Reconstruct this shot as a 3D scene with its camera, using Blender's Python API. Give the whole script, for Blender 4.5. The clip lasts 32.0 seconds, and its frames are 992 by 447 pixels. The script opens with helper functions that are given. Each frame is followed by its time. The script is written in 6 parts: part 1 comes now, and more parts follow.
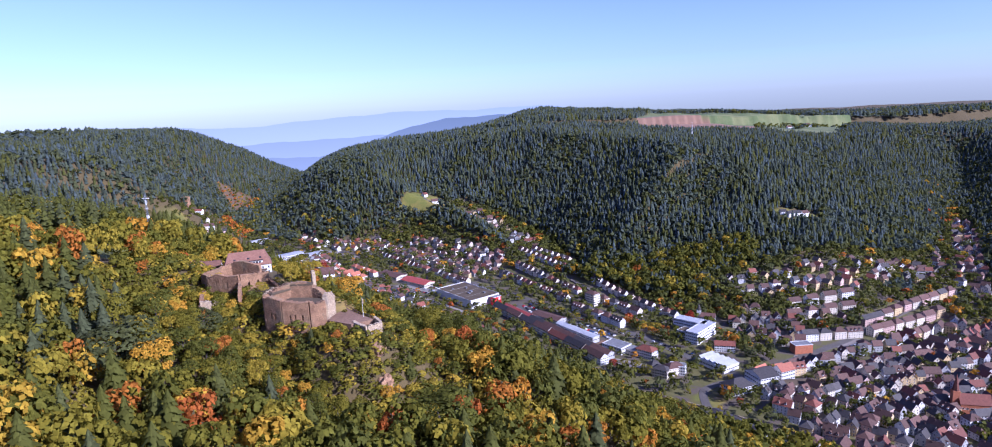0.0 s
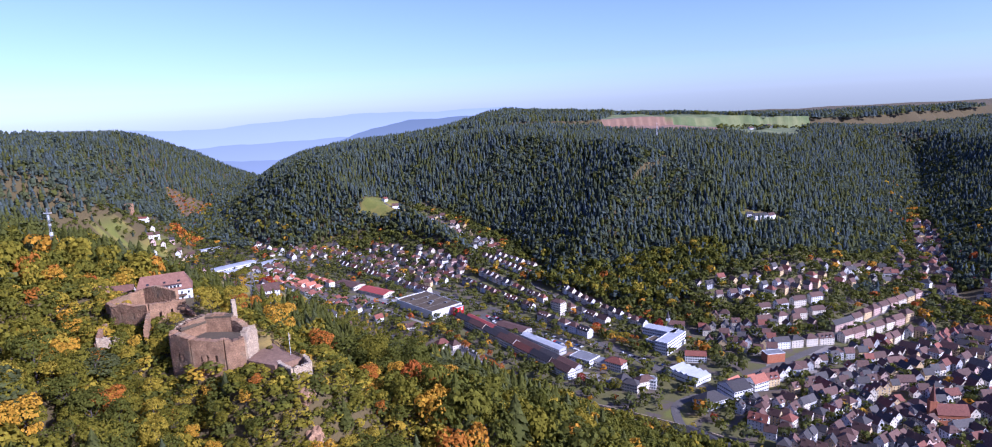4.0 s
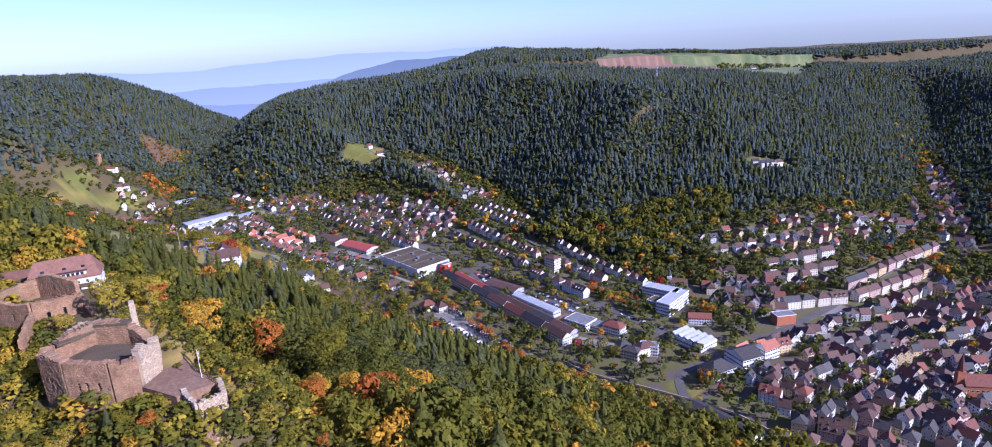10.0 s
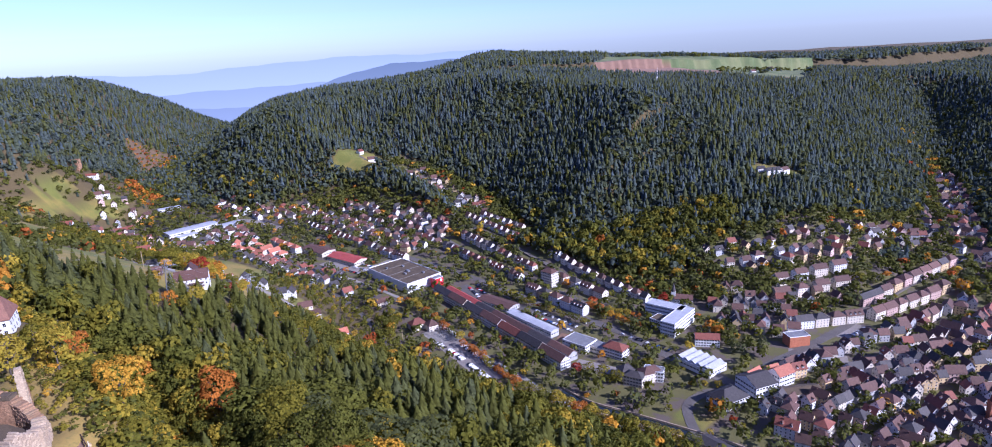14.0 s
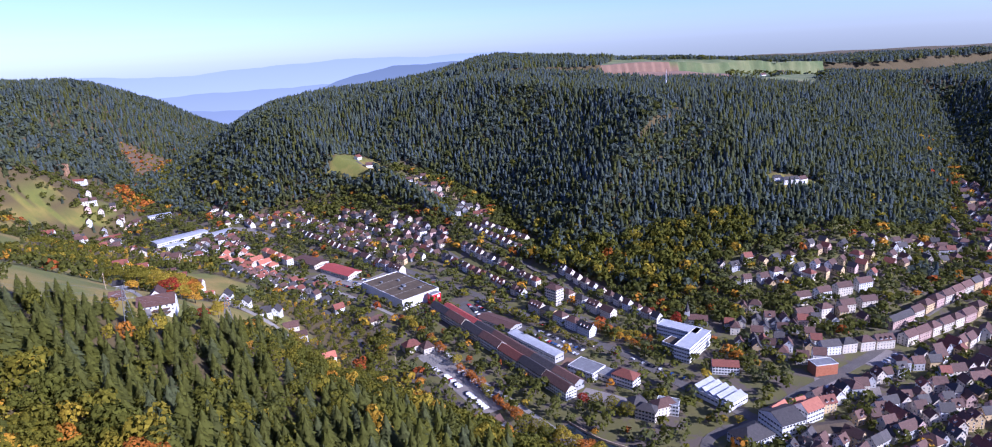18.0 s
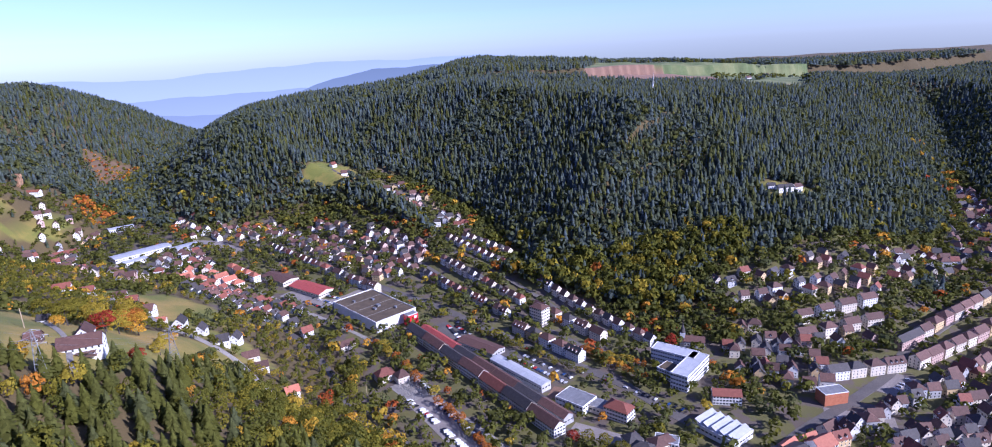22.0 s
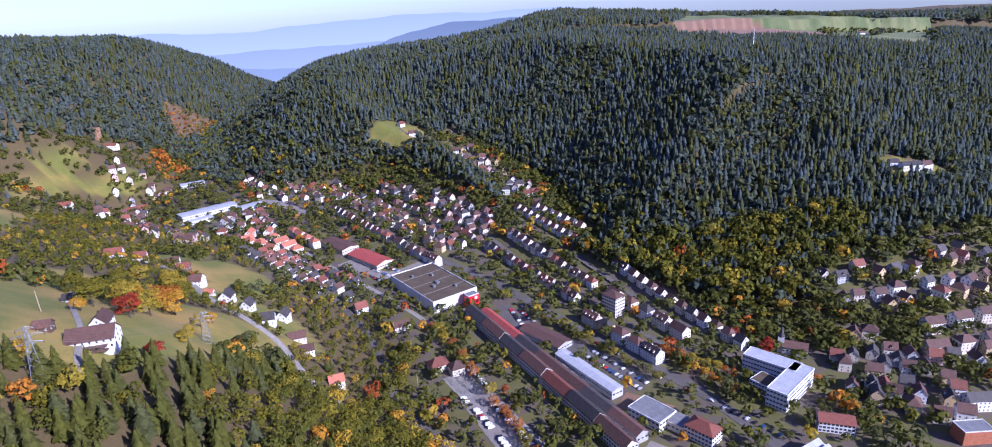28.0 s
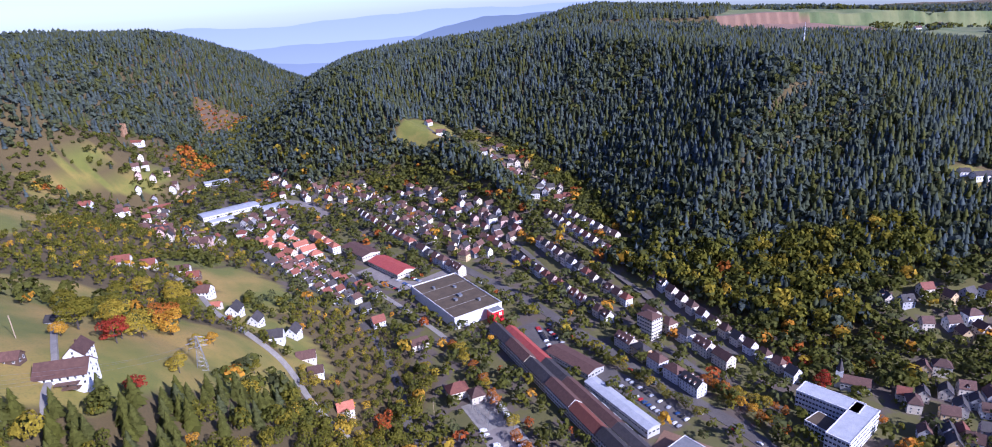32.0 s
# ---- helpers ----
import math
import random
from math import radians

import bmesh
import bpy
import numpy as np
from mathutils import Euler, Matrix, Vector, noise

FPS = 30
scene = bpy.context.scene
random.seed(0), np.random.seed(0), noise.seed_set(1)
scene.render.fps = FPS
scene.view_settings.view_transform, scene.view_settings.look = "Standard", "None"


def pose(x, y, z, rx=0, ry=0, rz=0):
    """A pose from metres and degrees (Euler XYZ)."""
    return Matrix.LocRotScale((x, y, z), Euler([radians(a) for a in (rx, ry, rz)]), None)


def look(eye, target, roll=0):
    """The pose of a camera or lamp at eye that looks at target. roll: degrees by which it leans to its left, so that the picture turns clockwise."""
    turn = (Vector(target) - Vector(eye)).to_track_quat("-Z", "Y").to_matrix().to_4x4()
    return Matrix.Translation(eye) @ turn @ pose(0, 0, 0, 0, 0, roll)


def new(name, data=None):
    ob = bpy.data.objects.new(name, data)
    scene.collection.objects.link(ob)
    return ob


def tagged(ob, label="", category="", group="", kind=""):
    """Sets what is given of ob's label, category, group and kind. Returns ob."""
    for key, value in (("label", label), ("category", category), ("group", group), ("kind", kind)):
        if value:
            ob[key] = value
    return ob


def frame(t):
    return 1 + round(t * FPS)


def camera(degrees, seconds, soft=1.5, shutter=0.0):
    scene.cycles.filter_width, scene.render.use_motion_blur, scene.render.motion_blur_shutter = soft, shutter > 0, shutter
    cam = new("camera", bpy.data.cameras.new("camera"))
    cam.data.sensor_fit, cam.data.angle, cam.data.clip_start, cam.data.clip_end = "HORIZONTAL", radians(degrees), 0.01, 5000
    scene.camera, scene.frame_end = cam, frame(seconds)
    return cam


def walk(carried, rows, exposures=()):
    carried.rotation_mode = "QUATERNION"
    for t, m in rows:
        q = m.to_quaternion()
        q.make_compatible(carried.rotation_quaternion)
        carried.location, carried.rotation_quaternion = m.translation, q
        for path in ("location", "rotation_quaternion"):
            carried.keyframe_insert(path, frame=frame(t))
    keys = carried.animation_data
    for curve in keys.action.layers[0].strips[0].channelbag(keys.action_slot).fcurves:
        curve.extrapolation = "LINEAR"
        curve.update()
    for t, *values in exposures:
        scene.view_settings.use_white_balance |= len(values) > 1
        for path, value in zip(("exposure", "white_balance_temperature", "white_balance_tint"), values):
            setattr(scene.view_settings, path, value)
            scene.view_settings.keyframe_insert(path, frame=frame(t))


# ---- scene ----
cam = camera(76.95, 32.0, soft=1.0)
PATH = [
    (0.0, (-0.88, 20.25, 290.39), (-10.33, 118.01, 271.55), -2.77),
    (0.5, (-0.50, 25.08, 290.25), (-9.09, 122.93, 271.51), -2.83),
    (1.0, (-0.08, 29.93, 290.15), (-7.57, 127.88, 271.43), -2.86),
    (1.5, (0.25, 34.86, 290.06), (-6.03, 132.90, 271.35), -2.86),
    (2.0, (0.44, 39.89, 289.97), (-4.96, 137.97, 271.24), -2.83),
    (2.5, (0.70, 44.99, 289.86), (-4.11, 143.11, 271.15), -2.80),
    (3.0, (1.11, 50.15, 289.75), (-3.31, 148.29, 271.07), -2.79),
    (3.5, (1.44, 55.34, 289.63), (-2.75, 153.49, 270.93), -2.78),
    (5.5, (2.37, 76.22, 289.05), (-1.14, 173.97, 268.26), -2.79),
    (6.0, (2.67, 81.46, 288.92), (-0.79, 178.98, 267.08), -2.76),
    (6.5, (2.98, 86.72, 288.79), (-0.46, 184.01, 265.94), -2.85),
    (7.0, (3.29, 92.01, 288.66), (-0.15, 189.09, 264.92), -2.90),
    (7.5, (3.60, 97.35, 288.53), (0.16, 194.19, 263.86), -2.94),
    (8.0, (3.91, 102.70, 288.40), (0.50, 199.31, 262.82), -2.96),
    (8.5, (4.23, 108.06, 288.27), (0.81, 204.43, 261.78), -2.99),
    (9.0, (4.55, 113.40, 288.15), (1.15, 209.50, 260.72), -3.02),
    (9.5, (4.84, 118.68, 288.02), (1.44, 214.66, 260.16), -3.09),
    (10.0, (5.15, 123.90, 287.91), (1.81, 219.89, 260.08), -3.12),
    (10.5, (5.44, 129.06, 287.78), (2.17, 225.08, 260.02), -3.12),
    (11.0, (5.74, 134.20, 287.66), (2.48, 230.23, 259.94), -3.11),
    (11.5, (6.04, 139.36, 287.55), (2.79, 235.40, 259.85), -3.07),
    (12.0, (6.36, 144.62, 287.41), (3.35, 240.66, 259.73), -2.98),
    (12.5, (6.65, 150.02, 287.27), (3.62, 246.08, 259.67), -3.04),
    (13.0, (6.94, 155.55, 287.12), (3.93, 251.64, 259.61), -3.05),
    (13.5, (7.26, 161.18, 286.99), (4.36, 257.29, 259.49), -3.05),
    (14.0, (7.59, 166.90, 286.86), (4.77, 263.03, 259.43), -3.04),
    (14.5, (7.89, 172.66, 286.72), (5.14, 268.80, 259.33), -3.01),
    (16.5, (9.04, 195.91, 286.13), (5.95, 292.09, 258.94), -2.91),
    (17.0, (9.37, 201.91, 285.97), (6.04, 298.10, 258.85), -2.89),
    (17.5, (9.75, 208.09, 285.82), (6.16, 304.29, 258.75), -2.89),
    (18.0, (10.12, 214.43, 285.66), (6.67, 310.65, 258.64), -2.90),
    (18.5, (10.47, 220.88, 285.48), (7.33, 317.12, 258.50), -2.94),
    (19.0, (10.79, 227.38, 285.29), (7.61, 323.63, 258.34), -3.01),
    (19.5, (11.11, 233.90, 285.10), (8.33, 330.19, 258.23), -2.92),
    (20.0, (11.42, 240.41, 284.92), (9.38, 336.72, 258.06), -2.88),
    (20.5, (11.72, 246.88, 284.75), (10.68, 343.21, 257.91), -2.87),
    (21.0, (12.04, 253.27, 284.60), (12.06, 349.61, 257.79), -2.89),
    (21.5, (12.35, 259.55, 284.45), (12.49, 355.91, 257.71), -2.90),
    (22.0, (12.64, 265.70, 284.29), (11.76, 362.06, 257.58), -2.92),
    (22.5, (12.92, 271.74, 284.14), (10.31, 368.04, 257.31), -2.93),
    (23.0, (13.21, 277.72, 284.01), (9.50, 373.88, 256.82), -2.97),
    (23.5, (13.51, 283.70, 283.87), (9.85, 379.63, 255.89), -2.95),
    (24.0, (13.82, 289.68, 283.72), (10.10, 385.38, 254.96), -2.98),
    (24.5, (14.12, 295.65, 283.57), (9.91, 391.12, 254.10), -3.05),
    (25.0, (14.37, 301.57, 283.42), (9.65, 396.82, 253.34), -3.11),
    (25.5, (14.57, 307.40, 283.31), (8.72, 402.43, 252.72), -3.13),
    (27.5, (15.04, 330.25, 282.98), (2.99, 424.07, 250.53), -3.05),
    (28.0, (15.19, 335.90, 282.89), (2.27, 429.50, 250.15), -3.03),
    (28.5, (15.39, 341.53, 282.79), (1.53, 434.90, 249.78), -3.06),
    (29.0, (15.63, 347.17, 282.67), (0.68, 440.30, 249.45), -3.10),
    (29.5, (15.77, 352.85, 282.54), (-0.34, 445.72, 249.13), -3.14),
    (30.0, (15.74, 358.61, 282.45), (-1.26, 451.29, 248.96), -3.19),
    (30.5, (15.48, 364.45, 282.41), (-1.82, 457.08, 248.93), -3.23),
    (31.0, (14.99, 370.36, 282.41), (-2.51, 462.95, 248.94), -3.24),
    (31.5, (14.32, 376.33, 282.44), (-3.33, 468.91, 249.02), -3.21),
    (32.0, (13.53, 382.34, 282.47), (-4.39, 474.93, 249.19), -3.15),
]
walk(cam, [(t, look(eye, target, roll)) for t, eye, target, roll in PATH], exposures=[(0.0, 0.88, 4480, 38), (16.0, 0.88, 4480, 38), (32.0, 0.90, 4500, 38)])

# ---- light: a low autumn sun over a clear, slightly milky sky ----
SUN_AZIMUTH, SUN_HEIGHT = radians(120), radians(31)
world = bpy.data.worlds.new("sky")
world.use_nodes = True
scene.world = world
sky = world.node_tree.nodes.new("ShaderNodeTexSky")
sky.sky_type, sky.sun_disc = "NISHITA", False
sky.sun_elevation, sky.sun_rotation = SUN_HEIGHT, SUN_AZIMUTH
sky.air_density, sky.dust_density, sky.ozone_density = 1.0, 0.35, 3.2
milky = world.node_tree.nodes.new("ShaderNodeHueSaturation")
milky.inputs["Saturation"].default_value = 0.82
milky.inputs["Hue"].default_value = 0.522
world.node_tree.links.new(sky.outputs[0], milky.inputs["Color"])
world.node_tree.links.new(milky.outputs[0], world.node_tree.nodes["Background"].inputs[0])
world.node_tree.nodes["Background"].inputs[1].default_value = 0.075
sun_data = bpy.data.lights.new("sun", "SUN")
sun_data.energy, sun_data.angle, sun_data.color = 5.0, radians(0.6), (1.0, 0.85, 0.58)
sun = new("sun", sun_data)
sun.matrix_world = look((0, 0, 900), (-math.sin(SUN_AZIMUTH) * math.cos(SUN_HEIGHT), -math.cos(SUN_AZIMUTH) * math.cos(SUN_HEIGHT), 900 - math.sin(SUN_HEIGHT)))
tagged(sun, kind="structure")

# ---- materials ----


def shade_tree(name, rough=0.8, metal=0.0):
    m = bpy.data.materials.new(name)
    m.use_nodes = True
    b = m.node_tree.nodes["Principled BSDF"]
    b.inputs["Roughness"].default_value, b.inputs["Metallic"].default_value = rough, metal
    return m, m.node_tree, b


def add(tree, kind, **inputs):
    n = tree.nodes.new(kind)
    for key, value in inputs.items():
        n.inputs[key].default_value = value
    return n


def ramp(tree, source, stops):
    n = tree.nodes.new("ShaderNodeValToRGB")
    els = n.color_ramp.elements
    while len(els) < len(stops):
        els.new(0.5)
    for e, (pos, col) in zip(els, stops):
        e.position, e.color = pos, (*col, 1)
    tree.links.new(source, n.inputs[0])
    return n.outputs[0]


def mixed(tree, a, b, factor, blend="MIX"):
    n = tree.nodes.new("ShaderNodeMix")
    n.data_type, n.blend_type = "RGBA", blend
    for socket, value in ((n.inputs[0], factor), (n.inputs[6], a), (n.inputs[7], b)):
        if isinstance(value, bpy.types.NodeSocket):
            tree.links.new(value, socket)
        else:
            socket.default_value = value if isinstance(value, float) else (*value, 1)
    return n.outputs[2]


def noise_of(tree, scale, detail=4.0, rough=0.6):
    c = tree.nodes.new("ShaderNodeTexCoord")
    n = add(tree, "ShaderNodeTexNoise", Scale=scale, Detail=detail, Roughness=rough)
    tree.links.new(c.outputs["Object"], n.inputs["Vector"])
    return n.outputs[0]


def surface(name, dark, light, scale=1.5, rough=0.8, fine=9.0, bump=0.2, spread=0.25, metal=0.0, stain=None):
    """A worn surface: two colours mixed at two scales, a shade that varies from piece to piece, and fine relief."""
    m, tree, b = shade_tree(name, rough, metal)
    big, small = noise_of(tree, scale), noise_of(tree, fine, 3.0)
    col = mixed(tree, dark, light, ramp(tree, big, [(0.3, (0, 0, 0)), (0.7, (1, 1, 1))]))
    col = mixed(tree, col, tuple(c * 0.6 for c in dark), ramp(tree, small, [(0.42, (0.5, 0.5, 0.5)), (0.62, (0, 0, 0))]))
    if stain:
        col = mixed(tree, col, stain, ramp(tree, noise_of(tree, scale * 0.33, 5.0), [(0.52, (0, 0, 0)), (0.7, (0.8, 0.8, 0.8))]))
    info = tree.nodes.new("ShaderNodeObjectInfo")
    hsv = add(tree, "ShaderNodeHueSaturation")
    rng = tree.nodes.new("ShaderNodeMapRange")
    rng.inputs[3].default_value, rng.inputs[4].default_value = 1 - spread, 1 + spread
    both = tree.nodes.new("ShaderNodeMath")
    both.operation = "FRACT"
    total = tree.nodes.new("ShaderNodeMath")
    tree.links.new(tree.nodes.new("ShaderNodeNewGeometry").outputs["Random Per Island"], total.inputs[0])
    tree.links.new(info.outputs["Random"], total.inputs[1])
    tree.links.new(total.outputs[0], both.inputs[0])
    tree.links.new(both.outputs[0], rng.inputs[0])
    tree.links.new(rng.outputs[0], hsv.inputs["Value"])
    tree.links.new(col, hsv.inputs["Color"])
    tree.links.new(hsv.outputs[0], b.inputs["Base Color"])
    if bump:
        n = add(tree, "ShaderNodeBump", Strength=bump, Distance=0.1)
        tree.links.new(small, n.inputs["Height"])
        tree.links.new(n.outputs[0], b.inputs["Normal"])
    return m


def leaf_colour(name):
    """Foliage: a 'tint' carried by each tree picks its autumn stage, each clump varies a little; the lowest tints hold
    distance haze as colour.
    """
    m, tree, b = shade_tree(name, 0.75)
    at = tree.nodes.new("ShaderNodeAttribute")
    at.attribute_name = "tint"
    # first stops made bluer and paler: the far hill's haze put into colour
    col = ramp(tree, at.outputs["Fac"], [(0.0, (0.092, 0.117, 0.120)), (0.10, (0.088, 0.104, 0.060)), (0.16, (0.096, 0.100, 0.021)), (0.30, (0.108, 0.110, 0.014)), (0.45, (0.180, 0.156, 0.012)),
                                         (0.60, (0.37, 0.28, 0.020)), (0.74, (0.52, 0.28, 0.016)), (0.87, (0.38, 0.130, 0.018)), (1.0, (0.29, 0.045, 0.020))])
    geo = tree.nodes.new("ShaderNodeNewGeometry")
    rng = tree.nodes.new("ShaderNodeMapRange")
    rng.inputs[3].default_value, rng.inputs[4].default_value = 0.72, 1.3
    tree.links.new(geo.outputs["Random Per Island"], rng.inputs[0])
    hsv = add(tree, "ShaderNodeHueSaturation")
    tree.links.new(rng.outputs[0], hsv.inputs["Value"])
    tree.links.new(col, hsv.inputs["Color"])
    tree.links.new(hsv.outputs[0], b.inputs["Base Color"])
    tl = tree.nodes.new("ShaderNodeBsdfTranslucent")
    tree.links.new(hsv.outputs[0], tl.inputs[0])
    mx = add(tree, "ShaderNodeMixShader", Fac=0.42)
    tree.links.new(b.outputs[0], mx.inputs[1])
    tree.links.new(tl.outputs[0], mx.inputs[2])
    tree.links.new(mx.outputs[0], tree.nodes["Material Output"].inputs[0])
    b.inputs["Specular IOR Level"].default_value = 0.06
    return m


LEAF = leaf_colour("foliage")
BARK = surface("bark", (0.05, 0.038, 0.03), (0.13, 0.105, 0.085), 2, 0.9)
STONE = surface("red_sandstone", (0.20, 0.112, 0.056), (0.42, 0.25, 0.125), 0.35, 0.9, 2.2, 0.9, 0.13, stain=(0.21, 0.16, 0.09))
PALE_STONE = surface("pale_sandstone", (0.36, 0.265, 0.16), (0.54, 0.43, 0.275), 0.5, 0.9, 2.5, 0.7, 0.2, stain=(0.26, 0.21, 0.16))
WHITE = surface("white_render", (0.68, 0.67, 0.64), (0.80, 0.79, 0.76), 0.25, 0.85, 3, 0.05, 0.08)
CREAM = surface("cream_render", (0.62, 0.55, 0.42), (0.75, 0.68, 0.55), 0.25, 0.85, 3, 0.05, 0.1)
YELLOW = surface("ochre_render", (0.55, 0.40, 0.19), (0.68, 0.52, 0.28), 0.25, 0.85, 3, 0.05, 0.1)
GREYWALL = surface("grey_render", (0.34, 0.34, 0.34), (0.48, 0.47, 0.46), 0.25, 0.85, 3, 0.05, 0.12)
PINKWALL = surface("rose_render", (0.52, 0.36, 0.30), (0.64, 0.46, 0.38), 0.25, 0.85, 3, 0.05, 0.12)
BRICK = surface("orange_brick", (0.36, 0.12, 0.05), (0.50, 0.19, 0.085), 0.6, 0.9, 6, 0.3, 0.1)
TILE_RED = surface("red_roof_tiles", (0.150, 0.046, 0.026), (0.235, 0.080, 0.044), 0.6, 0.8, 4, 0.4, 0.28)
TILE_BROWN = surface("brown_roof_tiles", (0.078, 0.038, 0.026), (0.135, 0.070, 0.048), 0.6, 0.8, 4, 0.4, 0.28)
TILE_GREY = surface("grey_roof_tiles", (0.036, 0.031, 0.029), (0.074, 0.064, 0.058), 0.6, 0.75, 4, 0.4, 0.28)
TILE_ORANGE = surface("orange_roof_tiles", (0.32, 0.105, 0.055), (0.45, 0.17, 0.09), 0.6, 0.8, 4, 0.4, 0.2)
TILE_INN = surface("weathered_red_tiles", (0.150, 0.070, 0.042), (0.245, 0.122, 0.074), 0.6, 0.8, 4, 0.4, 0.2)
SCARLET = surface("scarlet_cladding", (0.60, 0.014, 0.022), (0.72, 0.03, 0.035), 0.3, 0.45, 4, 0.02, 0.03)
RED_METAL = surface("red_sheet_roof", (0.34, 0.060, 0.040), (0.46, 0.105, 0.070), 0.4, 0.6, 4, 0.1, 0.06)
GREEN_ROOF = surface("moss_roof", (0.070, 0.050, 0.028), (0.125, 0.092, 0.050), 0.12, 0.95, 3, 0.4, 0.05)
WHITE_ROOF = surface("white_sheet_roof", (0.36, 0.37, 0.375), (0.52, 0.52, 0.52), 0.2, 0.5, 4, 0.05, 0.06)
GREY_ROOF = surface("grey_felt_roof", (0.14, 0.14, 0.14), (0.25, 0.25, 0.25), 0.2, 0.85, 4, 0.1, 0.1)
STEEL = surface("galvanised_steel", (0.20, 0.205, 0.21), (0.32, 0.325, 0.33), 1, 0.55, 6, 0.05, 0.1, 0.5)
WOOD = surface("weathered_wood", (0.085, 0.05, 0.032), (0.18, 0.11, 0.07), 1, 0.85, 8, 0.3, 0.2)
GLASS = surface("window_glass", (0.020, 0.024, 0.030), (0.05, 0.055, 0.06), 0.4, 0.12, 3, 0.0, 0.4)
ASPHALT = surface("asphalt", (0.085, 0.074, 0.062), (0.140, 0.124, 0.105), 0.05, 0.9, 1.5, 0.1, 0.03)
PAVING = surface("pale_paving", (0.19, 0.165, 0.14), (0.29, 0.255, 0.215), 0.06, 0.9, 1.5, 0.1, 0.03)
TRACK = surface("gravel_track", (0.21, 0.19, 0.155), (0.32, 0.295, 0.25), 0.2, 0.95, 3, 0.2, 0.03)
EARTH = surface("bare_earth", (0.17, 0.098, 0.056), (0.27, 0.165, 0.098), 0.05, 0.95, 1, 0.2, 0.03)
WATER = surface("river_water", (0.012, 0.018, 0.018), (0.03, 0.035, 0.03), 0.2, 0.12, 2, 0.08, 0.02)
RUBBER = surface("tyre_rubber", (0.015, 0.015, 0.015), (0.03, 0.03, 0.03), 2, 0.8, 8, 0.0, 0.05)
PAINTS = [surface("car_paint_" + n, c, tuple(v * 1.15 for v in c), 1, 0.25, 8, 0, 0.1) for n, c in
          (("white", (0.72, 0.72, 0.71)), ("silver", (0.42, 0.43, 0.44)), ("black", (0.02, 0.02, 0.022)), ("red", (0.38, 0.03, 0.025)), ("blue", (0.04, 0.08, 0.2)))]


def ground_material():
    """Woodland litter, meadow, ploughed earth and town gardens, told apart by how the land is used."""
    m, tree, b = shade_tree("land", 0.95)
    fine, mid, large = noise_of(tree, 0.9, 6.0), noise_of(tree, 0.06, 5.0), noise_of(tree, 0.011, 4.0)
    litter = mixed(tree, (0.050, 0.042, 0.013), (0.125, 0.085, 0.026), fine)
    grass = mixed(tree, mixed(tree, (0.088, 0.104, 0.011), (0.168, 0.155, 0.018), mid), (0.30, 0.200, 0.042), ramp(tree, large, [(0.42, (0, 0, 0)), (0.60, (0.85, 0.85, 0.85))]))
    grass = mixed(tree, grass, (0.065, 0.09, 0.022), ramp(tree, fine, [(0.5, (0, 0, 0)), (0.75, (0.6, 0.6, 0.6))]))
    pasture = mixed(tree, (0.088, 0.116, 0.036), (0.150, 0.160, 0.058), ramp(tree, large, [(0.40, (0, 0, 0)), (0.60, (1, 1, 1))]))
    heath = mixed(tree, (0.070, 0.052, 0.024), (0.165, 0.100, 0.050), mid)
    earth = mixed(tree, (0.165, 0.092, 0.054), (0.24, 0.150, 0.094), mid)
    town = mixed(tree, mixed(tree, (0.068, 0.070, 0.016), (0.130, 0.112, 0.028), mid), (0.098, 0.076, 0.055), ramp(tree, noise_of(tree, 0.045, 3.0), [(0.48, (0, 0, 0)), (0.56, (1, 1, 1))]))
    col = litter
    for name, c in (("meadow", grass), ("pasture", pasture), ("plough", earth), ("heath", heath), ("town", town)):
        at = tree.nodes.new("ShaderNodeAttribute")
        at.attribute_name = name
        col = mixed(tree, col, c, at.outputs["Fac"])
    tree.links.new(col, b.inputs["Base Color"])
    n = add(tree, "ShaderNodeBump", Strength=0.5, Distance=0.4)
    tree.links.new(fine, n.inputs["Height"])
    tree.links.new(n.outputs[0], b.inputs["Normal"])
    return m


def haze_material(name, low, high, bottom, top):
    """Plain far distance: ridges that glow, with haze painted into the emission colour, paler towards their foot."""
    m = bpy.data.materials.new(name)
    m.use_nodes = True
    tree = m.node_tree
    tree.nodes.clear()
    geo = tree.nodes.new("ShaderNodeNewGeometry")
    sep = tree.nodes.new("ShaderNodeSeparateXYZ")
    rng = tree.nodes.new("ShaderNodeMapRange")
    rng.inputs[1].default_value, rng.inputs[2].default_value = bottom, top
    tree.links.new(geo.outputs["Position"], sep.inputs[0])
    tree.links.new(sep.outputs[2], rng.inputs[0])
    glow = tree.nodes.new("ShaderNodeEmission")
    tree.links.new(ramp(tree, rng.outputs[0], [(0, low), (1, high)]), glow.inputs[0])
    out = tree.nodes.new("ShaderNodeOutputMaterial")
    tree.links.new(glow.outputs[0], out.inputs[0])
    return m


# ---- the lie of the land ----
def smooth(a, b, x):
    u = np.clip((x - a) / (b - a), 0, 1)
    return u * u * (3 - 2 * u)


# valley floors: x, y, floor height
MAIN = [(1500, 200, 0), (700, 560, 0), (400, 680, 0), (200, 690, 0), (60, 770, 0), (-80, 890, 1), (-230, 1040, 3), (-400, 1190, 7), (-650, 1360, 14),
        (-830, 1640, 26), (-1010, 2300, 50), (-1050, 3200, 60), (-900, 4800, 60)]
SIDE = [(450, 740, 2), (560, 930, 12), (700, 1150, 20), (900, 1500, 38), (1200, 2000, 80)]
RAVINE = [(0, 1040, 12), (-75, 1270, 24), (-190, 1390, 58), (-320, 1470, 95)]


